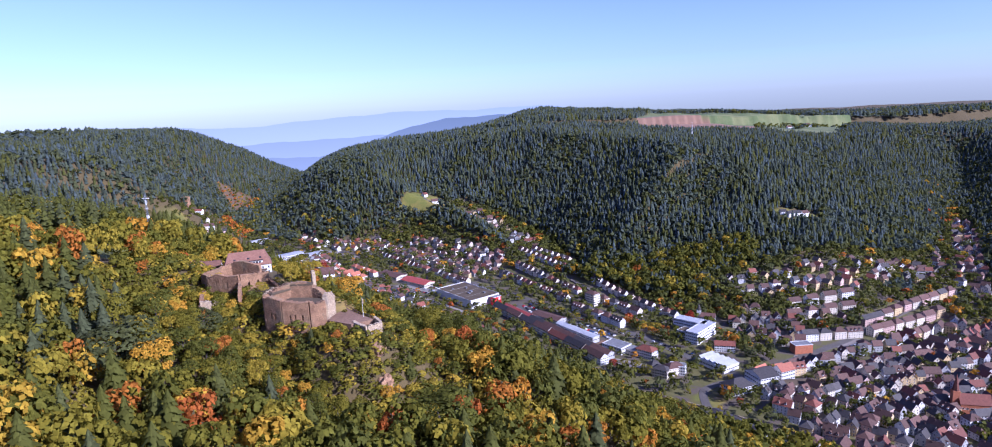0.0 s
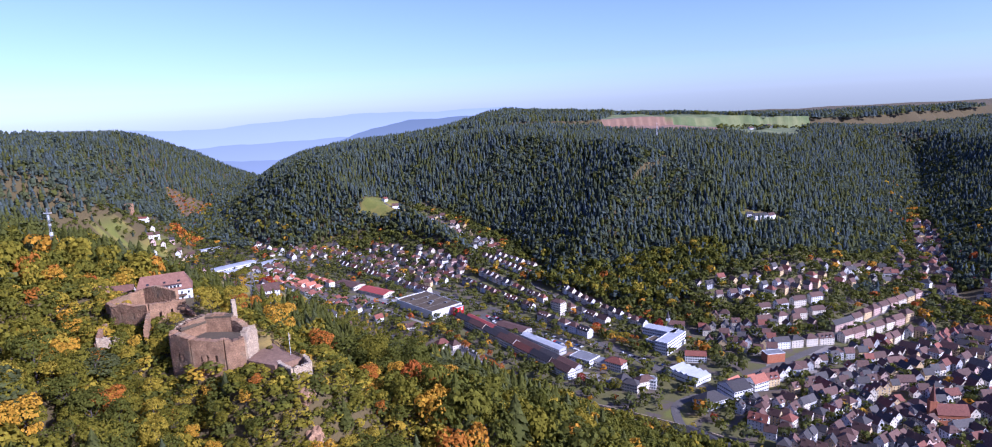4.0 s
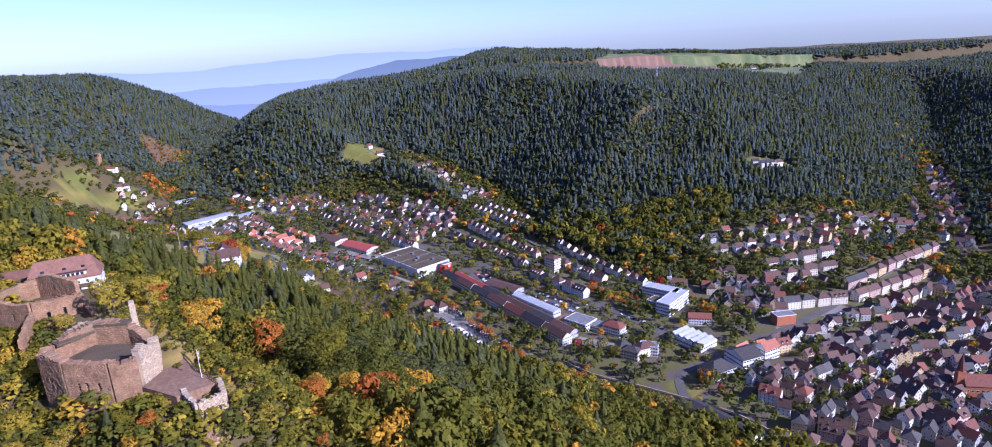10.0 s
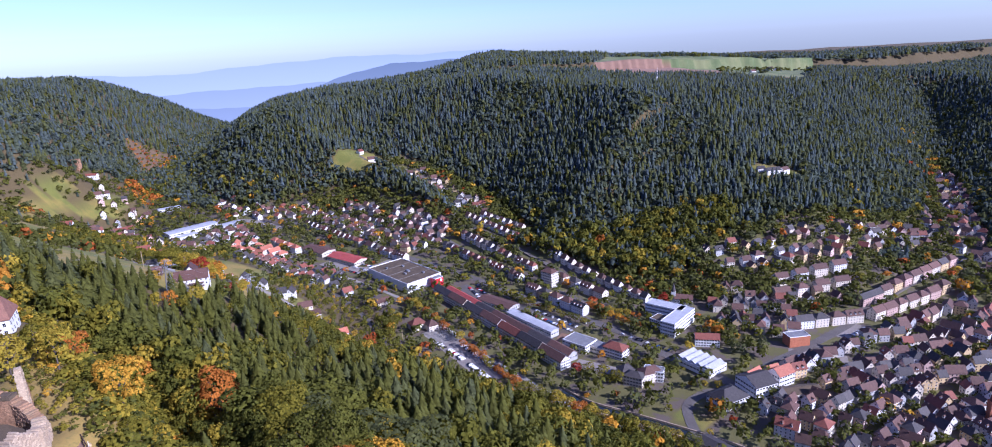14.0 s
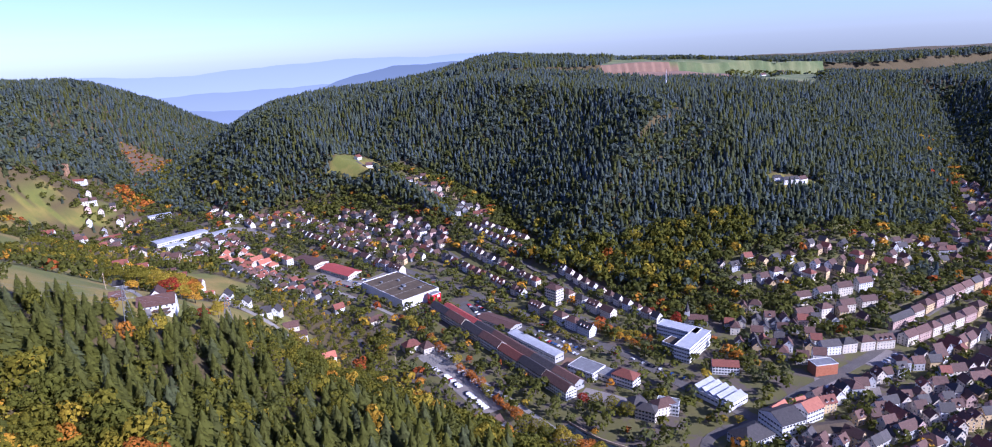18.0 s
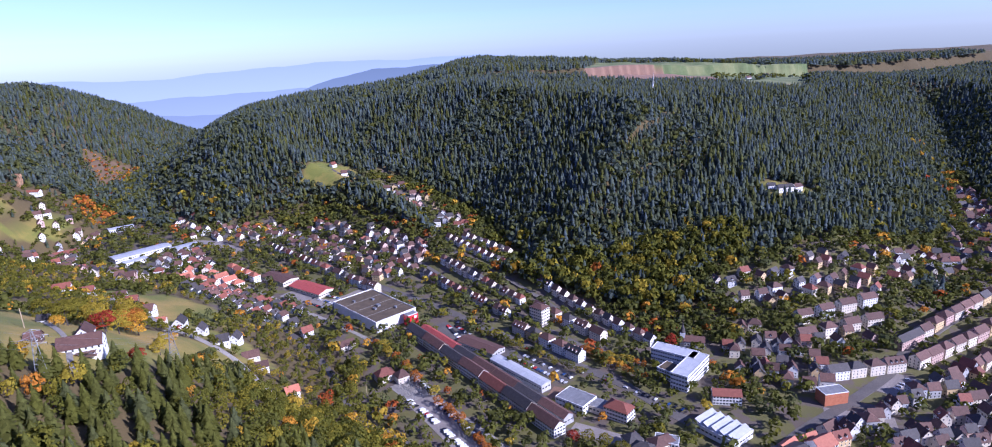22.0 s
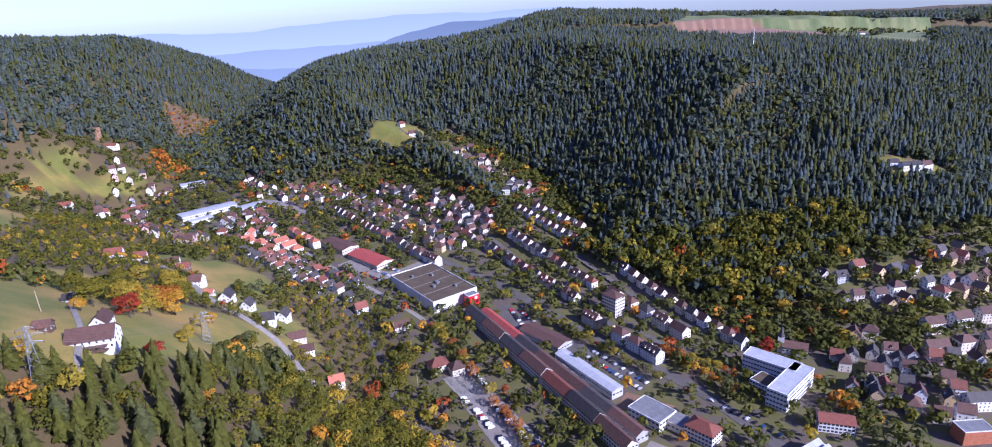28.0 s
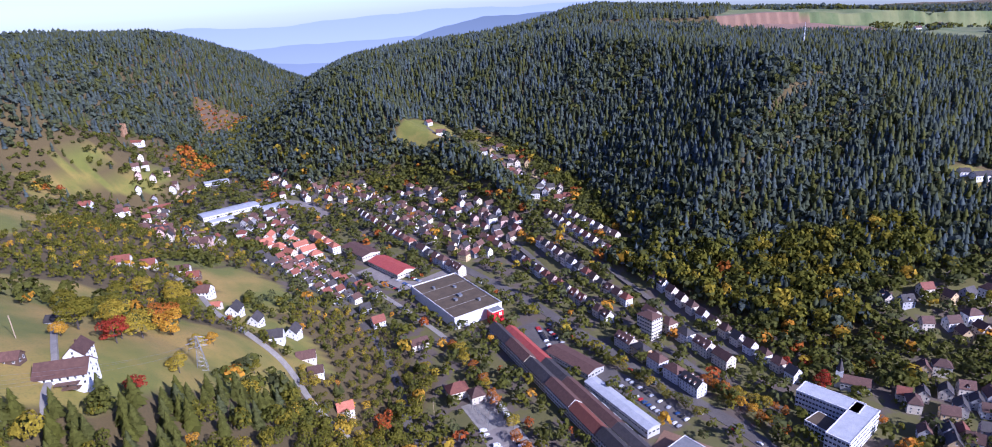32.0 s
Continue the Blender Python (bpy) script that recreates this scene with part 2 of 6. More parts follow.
def along(line, x, y):
    """Signed distance to a valley line (positive on its far side), the floor there and how far along it lies."""
    best = np.full(np.shape(x), 1e9)
    side, floor, where = np.zeros(np.shape(x)), np.zeros(np.shape(x)), np.zeros(np.shape(x))
    for i, (a, b) in enumerate(zip(line, line[1:])):
        dx, dy = b[0] - a[0], b[1] - a[1]
        u = np.clip(((x - a[0]) * dx + (y - a[1]) * dy) / (dx * dx + dy * dy), 0, 1)
        ex, ey = x - a[0] - u * dx, y - a[1] - u * dy
        d = np.hypot(ex, ey)
        near = d < best
        best = np.where(near, d, best)
        side = np.where(near, np.where(dx * ey - dy * ex < 0, 1.0, -1.0), side)
        floor = np.where(near, a[2] + u * (b[2] - a[2]), floor)
        where = np.where(near, i + u, where)
    return best * side, floor, where


def waves(x, y):
    return (np.sin(x * .011 + 1.3 * np.sin(y * .007)) * np.cos(y * .009 + .8) * 5 + np.sin(x * .031 + y * .017) * np.cos(y * .027 - x * .012) * 2.2)


def foot_of_slope(s):
    """How far the valley floor reaches on the castle's side."""
    return 112 - 20 * smooth(5, 6, s) + 85 * smooth(6.3, 7.3, s) - 130 * smooth(7.6, 8.05, s)


def height(x, y):
    x, y = np.asarray(x, float), np.asarray(y, float)
    d, floor, s = along(MAIN, x, y)
    # the near side: the castle's hill and the farm's slope
    left = smooth(-90, -260, x)
    n = -d
    wide = 165 + 170 * smooth(120, 420, x)
    right_side = np.interp(n - wide + 165, [165, 290, 400, 505, 700, 1500], [0, 50, 105, 200, 206, 230])
    slope = np.interp(s, [0, 5, 5.6, 6.3, 7.2, 7.8, 8.5], [.56, .56, .47, .40, .52, .75, .9])
    w = foot_of_slope(s)
    top_near = np.clip(206 + .16 * (-120 - x), 206, 224) - 14 * smooth(900, 1500, y)
    left_side = np.maximum(n - w, 0) * slope
    left_side = np.where(left_side > top_near - 40, top_near - 40 + 40 * (1 - np.exp(-(left_side - top_near + 40) / 40)), left_side)
    near = right_side * (1 - left) + left_side * left
    # a full, rounded brow between the castle and the town
    shoulder = np.interp(x + .75 * np.maximum(y - 500, 0), [-260, -190, -130, -60, 6, 75, 130, 200], [0, 8, 30, 40, 27, 6, -12, -12])
    near = near + shoulder * np.interp(y, [230, 300, 400, 540, 600, 640, 680], [.25, .45, .9, 1, .75, .45, 0]) * smooth(0, 25, near) * smooth(28, 75, castle_reach(x, y))
    front = np.clip(166 + .22 * (-60 - x), 60, 206) - .35 * np.maximum(x, 0)
    near = np.minimum(near, near + (np.minimum(front, near) - near) * smooth(320, 262, y))
    # the far side: the long wooded hill
    spur = smooth(6.9, 7.7, s)
    gentle = smooth(4.3, 5.6, s) * (1 - spur)
    w = 125 - 80 * spur - 20 * gentle
    u = np.maximum(d - w, 0)
    top = np.clip(206 - .055 * np.maximum(x + 50, 0) - .13 * np.maximum(-100 - x, 0), 120, 250)
    broad = np.interp(u, [0, 60, 305, 605, 900, 2000], [0, 14, 88, 205, 235, 330])
    middle = np.interp(u, [0, 60, 110, 230, 420, 900], [0, 22, 62, 160, 225, 300])
    ridge = np.interp(u, [0, 60, 200, 380, 700, 1400], [0, 45, 142, 195, 225, 262])
    rise = broad * (1 - spur - gentle) + middle * gentle + ridge * spur
    far = np.where(rise > top - 50, top - 50 + 50 * (1 - np.exp(-(rise - top + 50) / 50)), rise)
    h = floor + np.where(d > 0, far, near)
    e, floor2, s2 = along(SIDE, x, y)
    h = np.where(y > 700, np.minimum(h, floor2 + np.maximum(np.abs(e) - 60 + 14 * s2, 0) * (.30 + .07 * s2)), h)
    e, floor3, _ = along(RAVINE, x, y)
    h = np.where(y > 1000, np.minimum(h, floor3 + np.maximum(np.abs(e) - 42, 0) * .62), h)
    fade = .5 * smooth(1950, 2750, y) * smooth(-60, -520, x)
    fade = fade + (.9 - fade) * smooth(2500, 2850, y) * smooth(-60, -520, x)
    h = h * (1 - fade) - 32 * smooth(2300, 3200, y) * smooth(-300, 300, x)
    bumpy = smooth(20, 90, h) * (1 - .8 * np.exp(-((x + 125) ** 2 + (y - 320) ** 2) / 60 ** 2))
    return h + waves(x, y) * bumpy


def castle_reach(x, y):
    """Distance from the castle's rocky back, which runs from the great ruin to the inn."""
    x, y = np.asarray(x, float), np.asarray(y, float)
    u = np.clip(((x + 119) * -66 + (y - 300) * 62) / (66 * 66 + 62 * 62), 0, 1)
    return np.hypot(x + 119 + 66 * u, y - 300 - 62 * u)


def ground_z(x, y):
    h = height(x, y)
    r = castle_reach(x, y)
    ward = np.hypot(np.asarray(x, float) + 174, np.asarray(y, float) - 300)
    h = np.where(ward < 60, np.minimum(h, 194 + .012 * np.maximum(ward - 20, 0) ** 2), h)
    mound = 200 - 0.055 * np.maximum(r - 11, 0) ** 2
    ledge = 194 - 0.04 * np.maximum(np.hypot(np.asarray(x, float) + 93, np.asarray(y, float) - 283) - 11, 0) ** 2
    mound = np.where(ward < 20, np.minimum(mound, 195), mound)
    return np.where(r < 75, np.maximum(np.maximum(h, mound), ledge), h)


def gz(x, y):
    return float(ground_z(x, y))


def inside(poly, x, y):
    hit = np.zeros(np.shape(x), bool)
    for (ax, ay), (bx, by) in zip(poly, poly[1:] + poly[:1]):
        cross = ((ay > y) != (by > y)) & (x < (bx - ax) * (y - ay) / (by - ay + 1e-9) + ax)
        hit ^= cross
    return hit


FIELDS = [[(-208, 572), (-232, 556), (-262, 540), (-330, 560), (-395, 640), (-400, 700), (-355, 735), (-300, 722), (-255, 745), (-205, 742), (-192, 690), (-200, 640)],
          [(-375, 850), (-365, 915), (-300, 895), (-268, 868), (-262, 830), (-285, 815), (-330, 828)],
          [(-425, 850), (-400, 925), (-372, 915), (-380, 850)],
          [(-590, 872), (-652, 1014), (-556, 902), (-496, 790), (-530, 800)],
          [(-730, 1040), (-738, 1117), (-716, 1150), (-664, 990), (-690, 1000)],
          [(-750, 1122), (-750, 1176), (-730, 1195), (-733, 1126)],
          [(-716, 1128), (-712, 1190), (-713, 1330), (-683, 1215), (-696, 1140)],
          [(-340, 800), (-320, 825), (-225, 800), (-190, 760), (-205, 745), (-262, 765), (-300, 775)]]
HILL_MEADOW = [(-350, 1375), (-270, 1345), (-225, 1370), (-260, 1440), (-330, 1450)]
PLATEAU = [(265, 1940), (420, 1830), (560, 1790), (726, 1720), (900, 2060), (1080, 2420), (1261, 2780), (1240, 3300), (900, 3700), (420, 2700), (300, 2300)]
PLOUGHED = [(270, 1980), (420, 1890), (560, 1860), (640, 2000), (740, 2390), (420, 2380), (290, 2250)]
CLEARED = [(-1000, 1790), (-960, 1720), (-880, 1650), (-850, 1700), (-900, 1880), (-940, 1880)]
RUSSET = [(-800, 1450), (-765, 1350), (-735, 1300), (-690, 1320), (-700, 1390), (-740, 1450)]
PLOUGHED_2 = [(690, 1800), (760, 1830), (860, 2050), (780, 2060)]
CLEARING = [(362, 1070), (430, 1070), (445, 1110), (370, 1118)]
CASTLE_LAWN = [(-108, 300), (-84, 276), (-76, 284), (-92, 306), (-118, 330), (-150, 350), (-158, 340), (-135, 318)]
RIVER_LAWN = [(124, 594), (134, 613), (158, 594), (144, 574)]
RIDGE_LAWN = [(-330, 330), (-250, 345), (-255, 400), (-340, 395)]


def fields(x, y):
    return np.any([inside(f, x, y) for f in FIELDS], axis=0)


def cleared(x, y):
    return inside(CLEARED, x, y)


def land_use(x, y):
    d, _, s = along(MAIN, x, y)
    e, _, s2 = along(SIDE, x, y)
    r, _, s3 = along(RAVINE, x, y)
    near = np.where(x > -120, -165 - 170 * smooth(120, 420, x), -foot_of_slope(s) - 14 * smooth(6.3, 7.0, s))
    far = 150 - 100 * smooth(6.9, 7.6, s) + 30 * smooth(5.2, 6, s) * (1 - smooth(6.9, 7.6, s)) + 60 * smooth(150, 300, x)
    town = (d > near + 14) & (d < far) & (s < np.where(d < 0, 8.15, 7.75))
    town |= (np.abs(e) < 58 - 16 * s2) & (y > 740) & (s2 < 2.6)
    town |= (np.abs(r) < 44) & (s3 < 2.4) & (y > 1030)
    town |= inside([(230, 850), (420, 880), (560, 940), (600, 1060), (500, 1010), (330, 960), (220, 930)], x, y)
    town |= inside([(-420, 1000), (-268, 868), (-222, 905), (-330, 1030)], x, y)
    meadow = fields(x, y) | inside(HILL_MEADOW, x, y) | inside(PLATEAU, x, y) | inside(CLEARING, x, y) | inside(CASTLE_LAWN, x, y) | inside(RIDGE_LAWN, x, y) | inside(RIVER_LAWN, x, y)
    plough = inside(PLOUGHED, x, y) | inside(PLOUGHED_2, x, y)
    return town & ~meadow, meadow & ~plough, plough


def mesh_of(name, verts, tris, tint=None):
    """A mesh from arrays of corners and triangles (or quads)."""
    me = bpy.data.meshes.new(name)
    verts, tris = np.asarray(verts, np.float32), np.asarray(tris, np.int32)
    n, k = tris.shape
    me.vertices.add(len(verts))
    me.vertices.foreach_set("co", verts.ravel())
    me.loops.add(n * k)
    me.loops.foreach_set("vertex_index", tris.ravel())
    me.polygons.add(n)
    me.polygons.foreach_set("loop_start", np.arange(n, dtype=np.int32) * k)
    if tint is not None:
        me.attributes.new("tint", "FLOAT", "POINT").data.foreach_set("value", np.asarray(tint, np.float32))
    me.update(calc_edges=True)
    return me


def build_ground():
    def steps(knots):
        out = [knots[0][0]]
        for (a, step), (b, _) in zip(knots, knots[1:]):
            out += list(np.linspace(a, b, max(2, int((b - a) / step)) + 1)[1:])
        return np.array(out)
    xs = steps([(-4700, 300), (-2600, 60), (-1200, 18), (-700, 7), (600, 14), (1300, 60), (2600, 300), (4700, 1)])
    ys = steps([(-2500, 250), (-200, 40), (150, 7), (1150, 10), (1700, 22), (2800, 80), (4900, 1)])
    gx, gy = np.meshgrid(xs, ys)
    zz = ground_z(gx, gy)
    verts = np.stack([gx, gy, zz], -1).reshape(-1, 3)
    nx, ny = len(xs), len(ys)
    i = (np.arange(ny - 1)[:, None] * nx + np.arange(nx - 1)[None]).ravel()
    me = mesh_of("ground", verts, np.stack([i, i + 1, i + nx + 1, i + nx], 1))
    town, meadow, plough = land_use(verts[:, 0], verts[:, 1])
    for key, mask in (("town", town), ("meadow", meadow), ("plough", plough), ("heath", cleared(verts[:, 0], verts[:, 1])), ("pasture", meadow & (verts[:, 1] > 1700))):
        me.attributes.new(key, "FLOAT", "POINT").data.foreach_set("value", mask.astype(np.float32))
    me.polygons.foreach_set("use_smooth", np.ones(len(me.polygons), bool))
    me.materials.append(ground_material())
    tagged(new("ground", me), "hilly ground with woodland litter, meadows and town gardens", "ground", kind="structure")


build_ground()


def far_ridge(name, radius, left, right, heights, seed, low, high):
    """A far backdrop ridge with painted haze between two bearings: a thick rampart with an uneven crest."""
    rng = np.random.default_rng(seed)
    n = 140
    a = np.radians(np.linspace(left, right, n))
    ph = rng.uniform(0, 6.3, 5)
    top = np.interp(np.linspace(0, 1, n), np.linspace(0, 1, len(heights)), heights) + radius * .0030 * sum(np.sin(a * k * 11 + p) / k ** .8 for k, p in zip((1, 2, 3, 7, 19), ph))
    x, y = radius * np.sin(a), 200 + radius * np.cos(a)
    verts = np.concatenate([np.stack([x * q, y * q, z], 1) for q, z in ((.97, np.full(n, -150.)), (.985, top * .75), (1, top), (1.02, np.full(n, -150.)))])
    i = np.arange(n - 1)
    tris = np.concatenate([np.stack([i + k * n, i + 1 + k * n, i + 1 + n + k * n, i + n + k * n], 1) for k in range(3)])
    me = mesh_of(name, verts, tris)
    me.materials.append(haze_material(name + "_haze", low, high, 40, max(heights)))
    tagged(new(name, me), "far wooded ridge with pale blue haze painted into its glow", "distant hills", kind="structure")


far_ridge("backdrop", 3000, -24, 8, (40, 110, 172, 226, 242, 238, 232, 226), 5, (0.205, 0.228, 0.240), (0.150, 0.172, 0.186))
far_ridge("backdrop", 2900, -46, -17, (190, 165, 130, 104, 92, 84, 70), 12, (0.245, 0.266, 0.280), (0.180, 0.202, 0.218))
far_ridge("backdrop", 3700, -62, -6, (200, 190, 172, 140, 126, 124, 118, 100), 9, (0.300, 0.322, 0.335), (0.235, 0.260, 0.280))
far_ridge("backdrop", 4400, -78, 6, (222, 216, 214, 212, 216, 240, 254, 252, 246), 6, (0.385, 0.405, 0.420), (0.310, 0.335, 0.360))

# ---- trees ----


def spruce(rng, tiers, per, jag=0.25):
    """A spruce of height 1: drooping boughs in tiers round a leader."""
    v, t = [], []
    for i in range(tiers):
        u = i / tiers
        z = 0.10 + 0.84 * u
        r = 0.165 * (1 - u) ** 0.85 + 0.012
        turn = rng.uniform(0, 6.3)
        for k in range(per):
            a = turn + 6.283 * k / per + rng.uniform(-.2, .2)
            rr = r * rng.uniform(1 - jag, 1 + jag)
            w = 3.4 / per * rr
            drop = rr * rng.uniform(.25, .6)
            c, s = math.cos(a), math.sin(a)
            n = len(v)
            v += [(0, 0, z + .085 + .03 * (1 - u)), (rr * c * .6 - w * s, rr * s * .6 + w * c, z), (rr * c, rr * s, z - drop * .7), (rr * c * .6 + w * s, rr * s * .6 - w * c, z)]
            t += [(n, n + 1, n + 2), (n, n + 2, n + 3)]
    return np.array(v), np.array(t)


def cone_spruce(rng, tiers=3, sides=6):
    """A slim spruce of height 1 seen from afar: ragged skirts of boughs, one over the other."""
    v, t = [], []
    for i in range(tiers):
        u = i / tiers
        z, top = .06 + .80 * u + rng.uniform(-.02, .02), min(1.0, .06 + .80 * u + .46 * (1 - .35 * u))
        r = .15 * (1 - u) ** .8 + .03
        turn = rng.uniform(0, 6.3)
        n = len(v)
        v.append((rng.uniform(-.01, .01), rng.uniform(-.01, .01), 1.0 if i == tiers - 1 else top))
        for k in range(sides):
            a = turn + 6.283 * k / sides
            rr = r * rng.uniform(.72, 1.22)
            v.append((rr * math.cos(a), rr * math.sin(a), z + rng.uniform(-.035, .05)))
        t += [(n, n + 1 + k, n + 1 + (k + 1) % sides) for k in range(sides)]
    return np.array(v), np.array(t)


def broadleaf(rng, clumps, lobes=7, size=0.085):
    """A domed crown of height 1: lobes piled round a heart, each covered with small leaf clumps that face outwards."""
    centres = [(0, 0, .62, .29), (0, 0, .38, .22)]
    for k in range(lobes):
        a, z = 6.283 * k / lobes + rng.uniform(-.4, .4), rng.uniform(.30, .80)
        r = rng.uniform(.17, .28) * (1.15 - .5 * abs(z - .5))
        centres.append((r * math.cos(a), r * math.sin(a), z, rng.uniform(.12, .20)))
    c = np.array(centres)
    weight = c[:, 3] ** 2 / (c[:, 3] ** 2).sum()
    v, t = [], []
    while len(v) < clumps * 4:
        cx, cy, cz, r = c[rng.choice(len(c), p=weight)]
        n = rng.normal(size=3)
        n[2] = abs(n[2]) * .75 + n[2] * .25
        n /= np.linalg.norm(n)
        p = np.array((cx, cy, cz)) + n * r * rng.uniform(.88, 1.08)
        if (np.linalg.norm(c[:, :3] - p, axis=1) < c[:, 3] * .80).any():
            continue
        q = n + np.array((0, 0, .15)) + rng.normal(size=3) * .30
        q /= np.linalg.norm(q)
        a = np.cross(q, rng.normal(size=3))
        a /= np.linalg.norm(a)
        b = np.cross(q, a)
        s = size * rng.uniform(.55, 1.3)
        k = len(v)
        v += [p + a * s, p + b * s * .8 - q * s * .25, p - a * s * .9, p - b * s * .8 - q * s * .3]
        t += [(k, k + 1, k + 2), (k, k + 2, k + 3)]
    return np.array(v), np.array(t)


def bare_trunk(top=0.55, r=0.022, limbs=5, seed=1):
    """A tapered trunk with limbs, height 1."""
    rng = np.random.default_rng(seed)
    v, t = [], []

    def rod(a, b, ra, rb, n=6):
        a, b = np.array(a, float), np.array(b, float)
        d = (b - a) / np.linalg.norm(b - a)
        e = np.cross(d, (.3, .9, .1))
        e /= np.linalg.norm(e)
        g = np.cross(d, e)
        k = len(v)
        for c, rad in ((a, ra), (b, rb)):
            for i in range(n):
                w = 6.283 * i / n
                v.append(c + rad * (e * math.cos(w) + g * math.sin(w)))
        for i in range(n):
            j = (i + 1) % n
            t.extend([(k + i, k + j, k + n + j), (k + i, k + n + j, k + n + i)])
    rod((0, 0, -.06), (0, 0, top), r, r * .5)
    for i in range(limbs):
        w, z = rng.uniform(0, 6.3), rng.uniform(.3, top)
        rod((0, 0, z), (.17 * math.cos(w), .17 * math.sin(w), z + .2), r * .4, r * .12, 4)
    return np.array(v), np.array(t)


def plant(name, shapes, places, label, category="trees"):
    """Many trees as one piece of woodland. places: rows of x, y, height, girth, tint, shape."""
    vs, ts, tints, base = [], [], [], 0
    rng = np.random.default_rng(11)
    for k, (v, t) in enumerate(shapes):
        p = places[places[:, 5] == k]
        if not len(p):
            continue
        a = rng.uniform(0, 6.283, len(p))
        c, s = np.cos(a)[:, None], np.sin(a)[:, None]
        h, g = p[:, 2:3], p[:, 3:4]
        x = (v[None, :, 0] * c - v[None, :, 1] * s) * h * g + p[:, 0:1]
        y = (v[None, :, 0] * s + v[None, :, 1] * c) * h * g + p[:, 1:2]
        z = v[None, :, 2] * h + ground_z(p[:, 0], p[:, 1])[:, None]
        vs.append(np.stack([x, y, z], -1).reshape(-1, 3))
        ts.append((t[None] + (np.arange(len(p)) * len(v))[:, None, None] + base).reshape(-1, 3))
        tints.append(np.repeat(p[:, 4], len(v)))
        base += len(p) * len(v)
    me = mesh_of(name, np.concatenate(vs), np.concatenate(ts), np.concatenate(tints))
    me.materials.append(LEAF)
    return tagged(new(name, me), label, category, kind="stuff")


def scatter(x0, y0, x1, y1, step, rng):
    gx, gy = np.meshgrid(np.arange(x0, x1, step), np.arange(y0, y1, step))
    n = gx.size
    return gx.ravel() + rng.uniform(-.45, .45, n) * step, gy.ravel() + rng.uniform(-.45, .45, n) * step


def patches(x, y, a=.012, ph=0.0):
    """Slow patches over the land, 0 to 1."""
    return .5 + .25 * np.sin(x * a + ph + 2 * np.sin(y * a * .7)) + .25 * np.cos(y * a * 1.3 - x * a * .6 + ph)


SPRUCE_SMALL = [cone_spruce(np.random.default_rng(s)) for s in (1, 2, 3)]
SPRUCE_MID = [spruce(np.random.default_rng(s), 15, 10, .35) for s in (4, 5, 6)]
SPRUCE_NEAR = [spruce(np.random.default_rng(s), 17, 11, .3) for s in (7, 8, 9)]
LEAFY_SHRUB = [broadleaf(np.random.default_rng(s), 60, 6, .105) for s in (34, 35, 36)]
LEAFY_SMALL = [broadleaf(np.random.default_rng(s), 18, 5, .20) for s in (1, 2, 3)]
LEAFY_MID = [broadleaf(np.random.default_rng(s), 270, 10, .056) for s in (4, 5, 6)]
SPRUCE_LOW = [spruce(np.random.default_rng(s), 7, 7, .35) for s in (4, 5, 6)]
LEAFY_LOW = [broadleaf(np.random.default_rng(s), 56, 7, .115) for s in (24, 25, 26)]
LEAFY_NEAR = [broadleaf(np.random.default_rng(s), 1500, 12, .026) for s in (7, 8, 9, 10)]


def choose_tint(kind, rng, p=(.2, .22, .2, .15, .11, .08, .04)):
    """Autumn stages: 0 spruce blued and paled by painted haze, to 1 rust."""
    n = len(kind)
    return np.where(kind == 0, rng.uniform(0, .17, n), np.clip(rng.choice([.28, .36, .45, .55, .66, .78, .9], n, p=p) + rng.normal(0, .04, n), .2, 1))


def wooded(x, y):
    town, meadow, plough = land_use(x, y)
    return ~(town | meadow | plough)


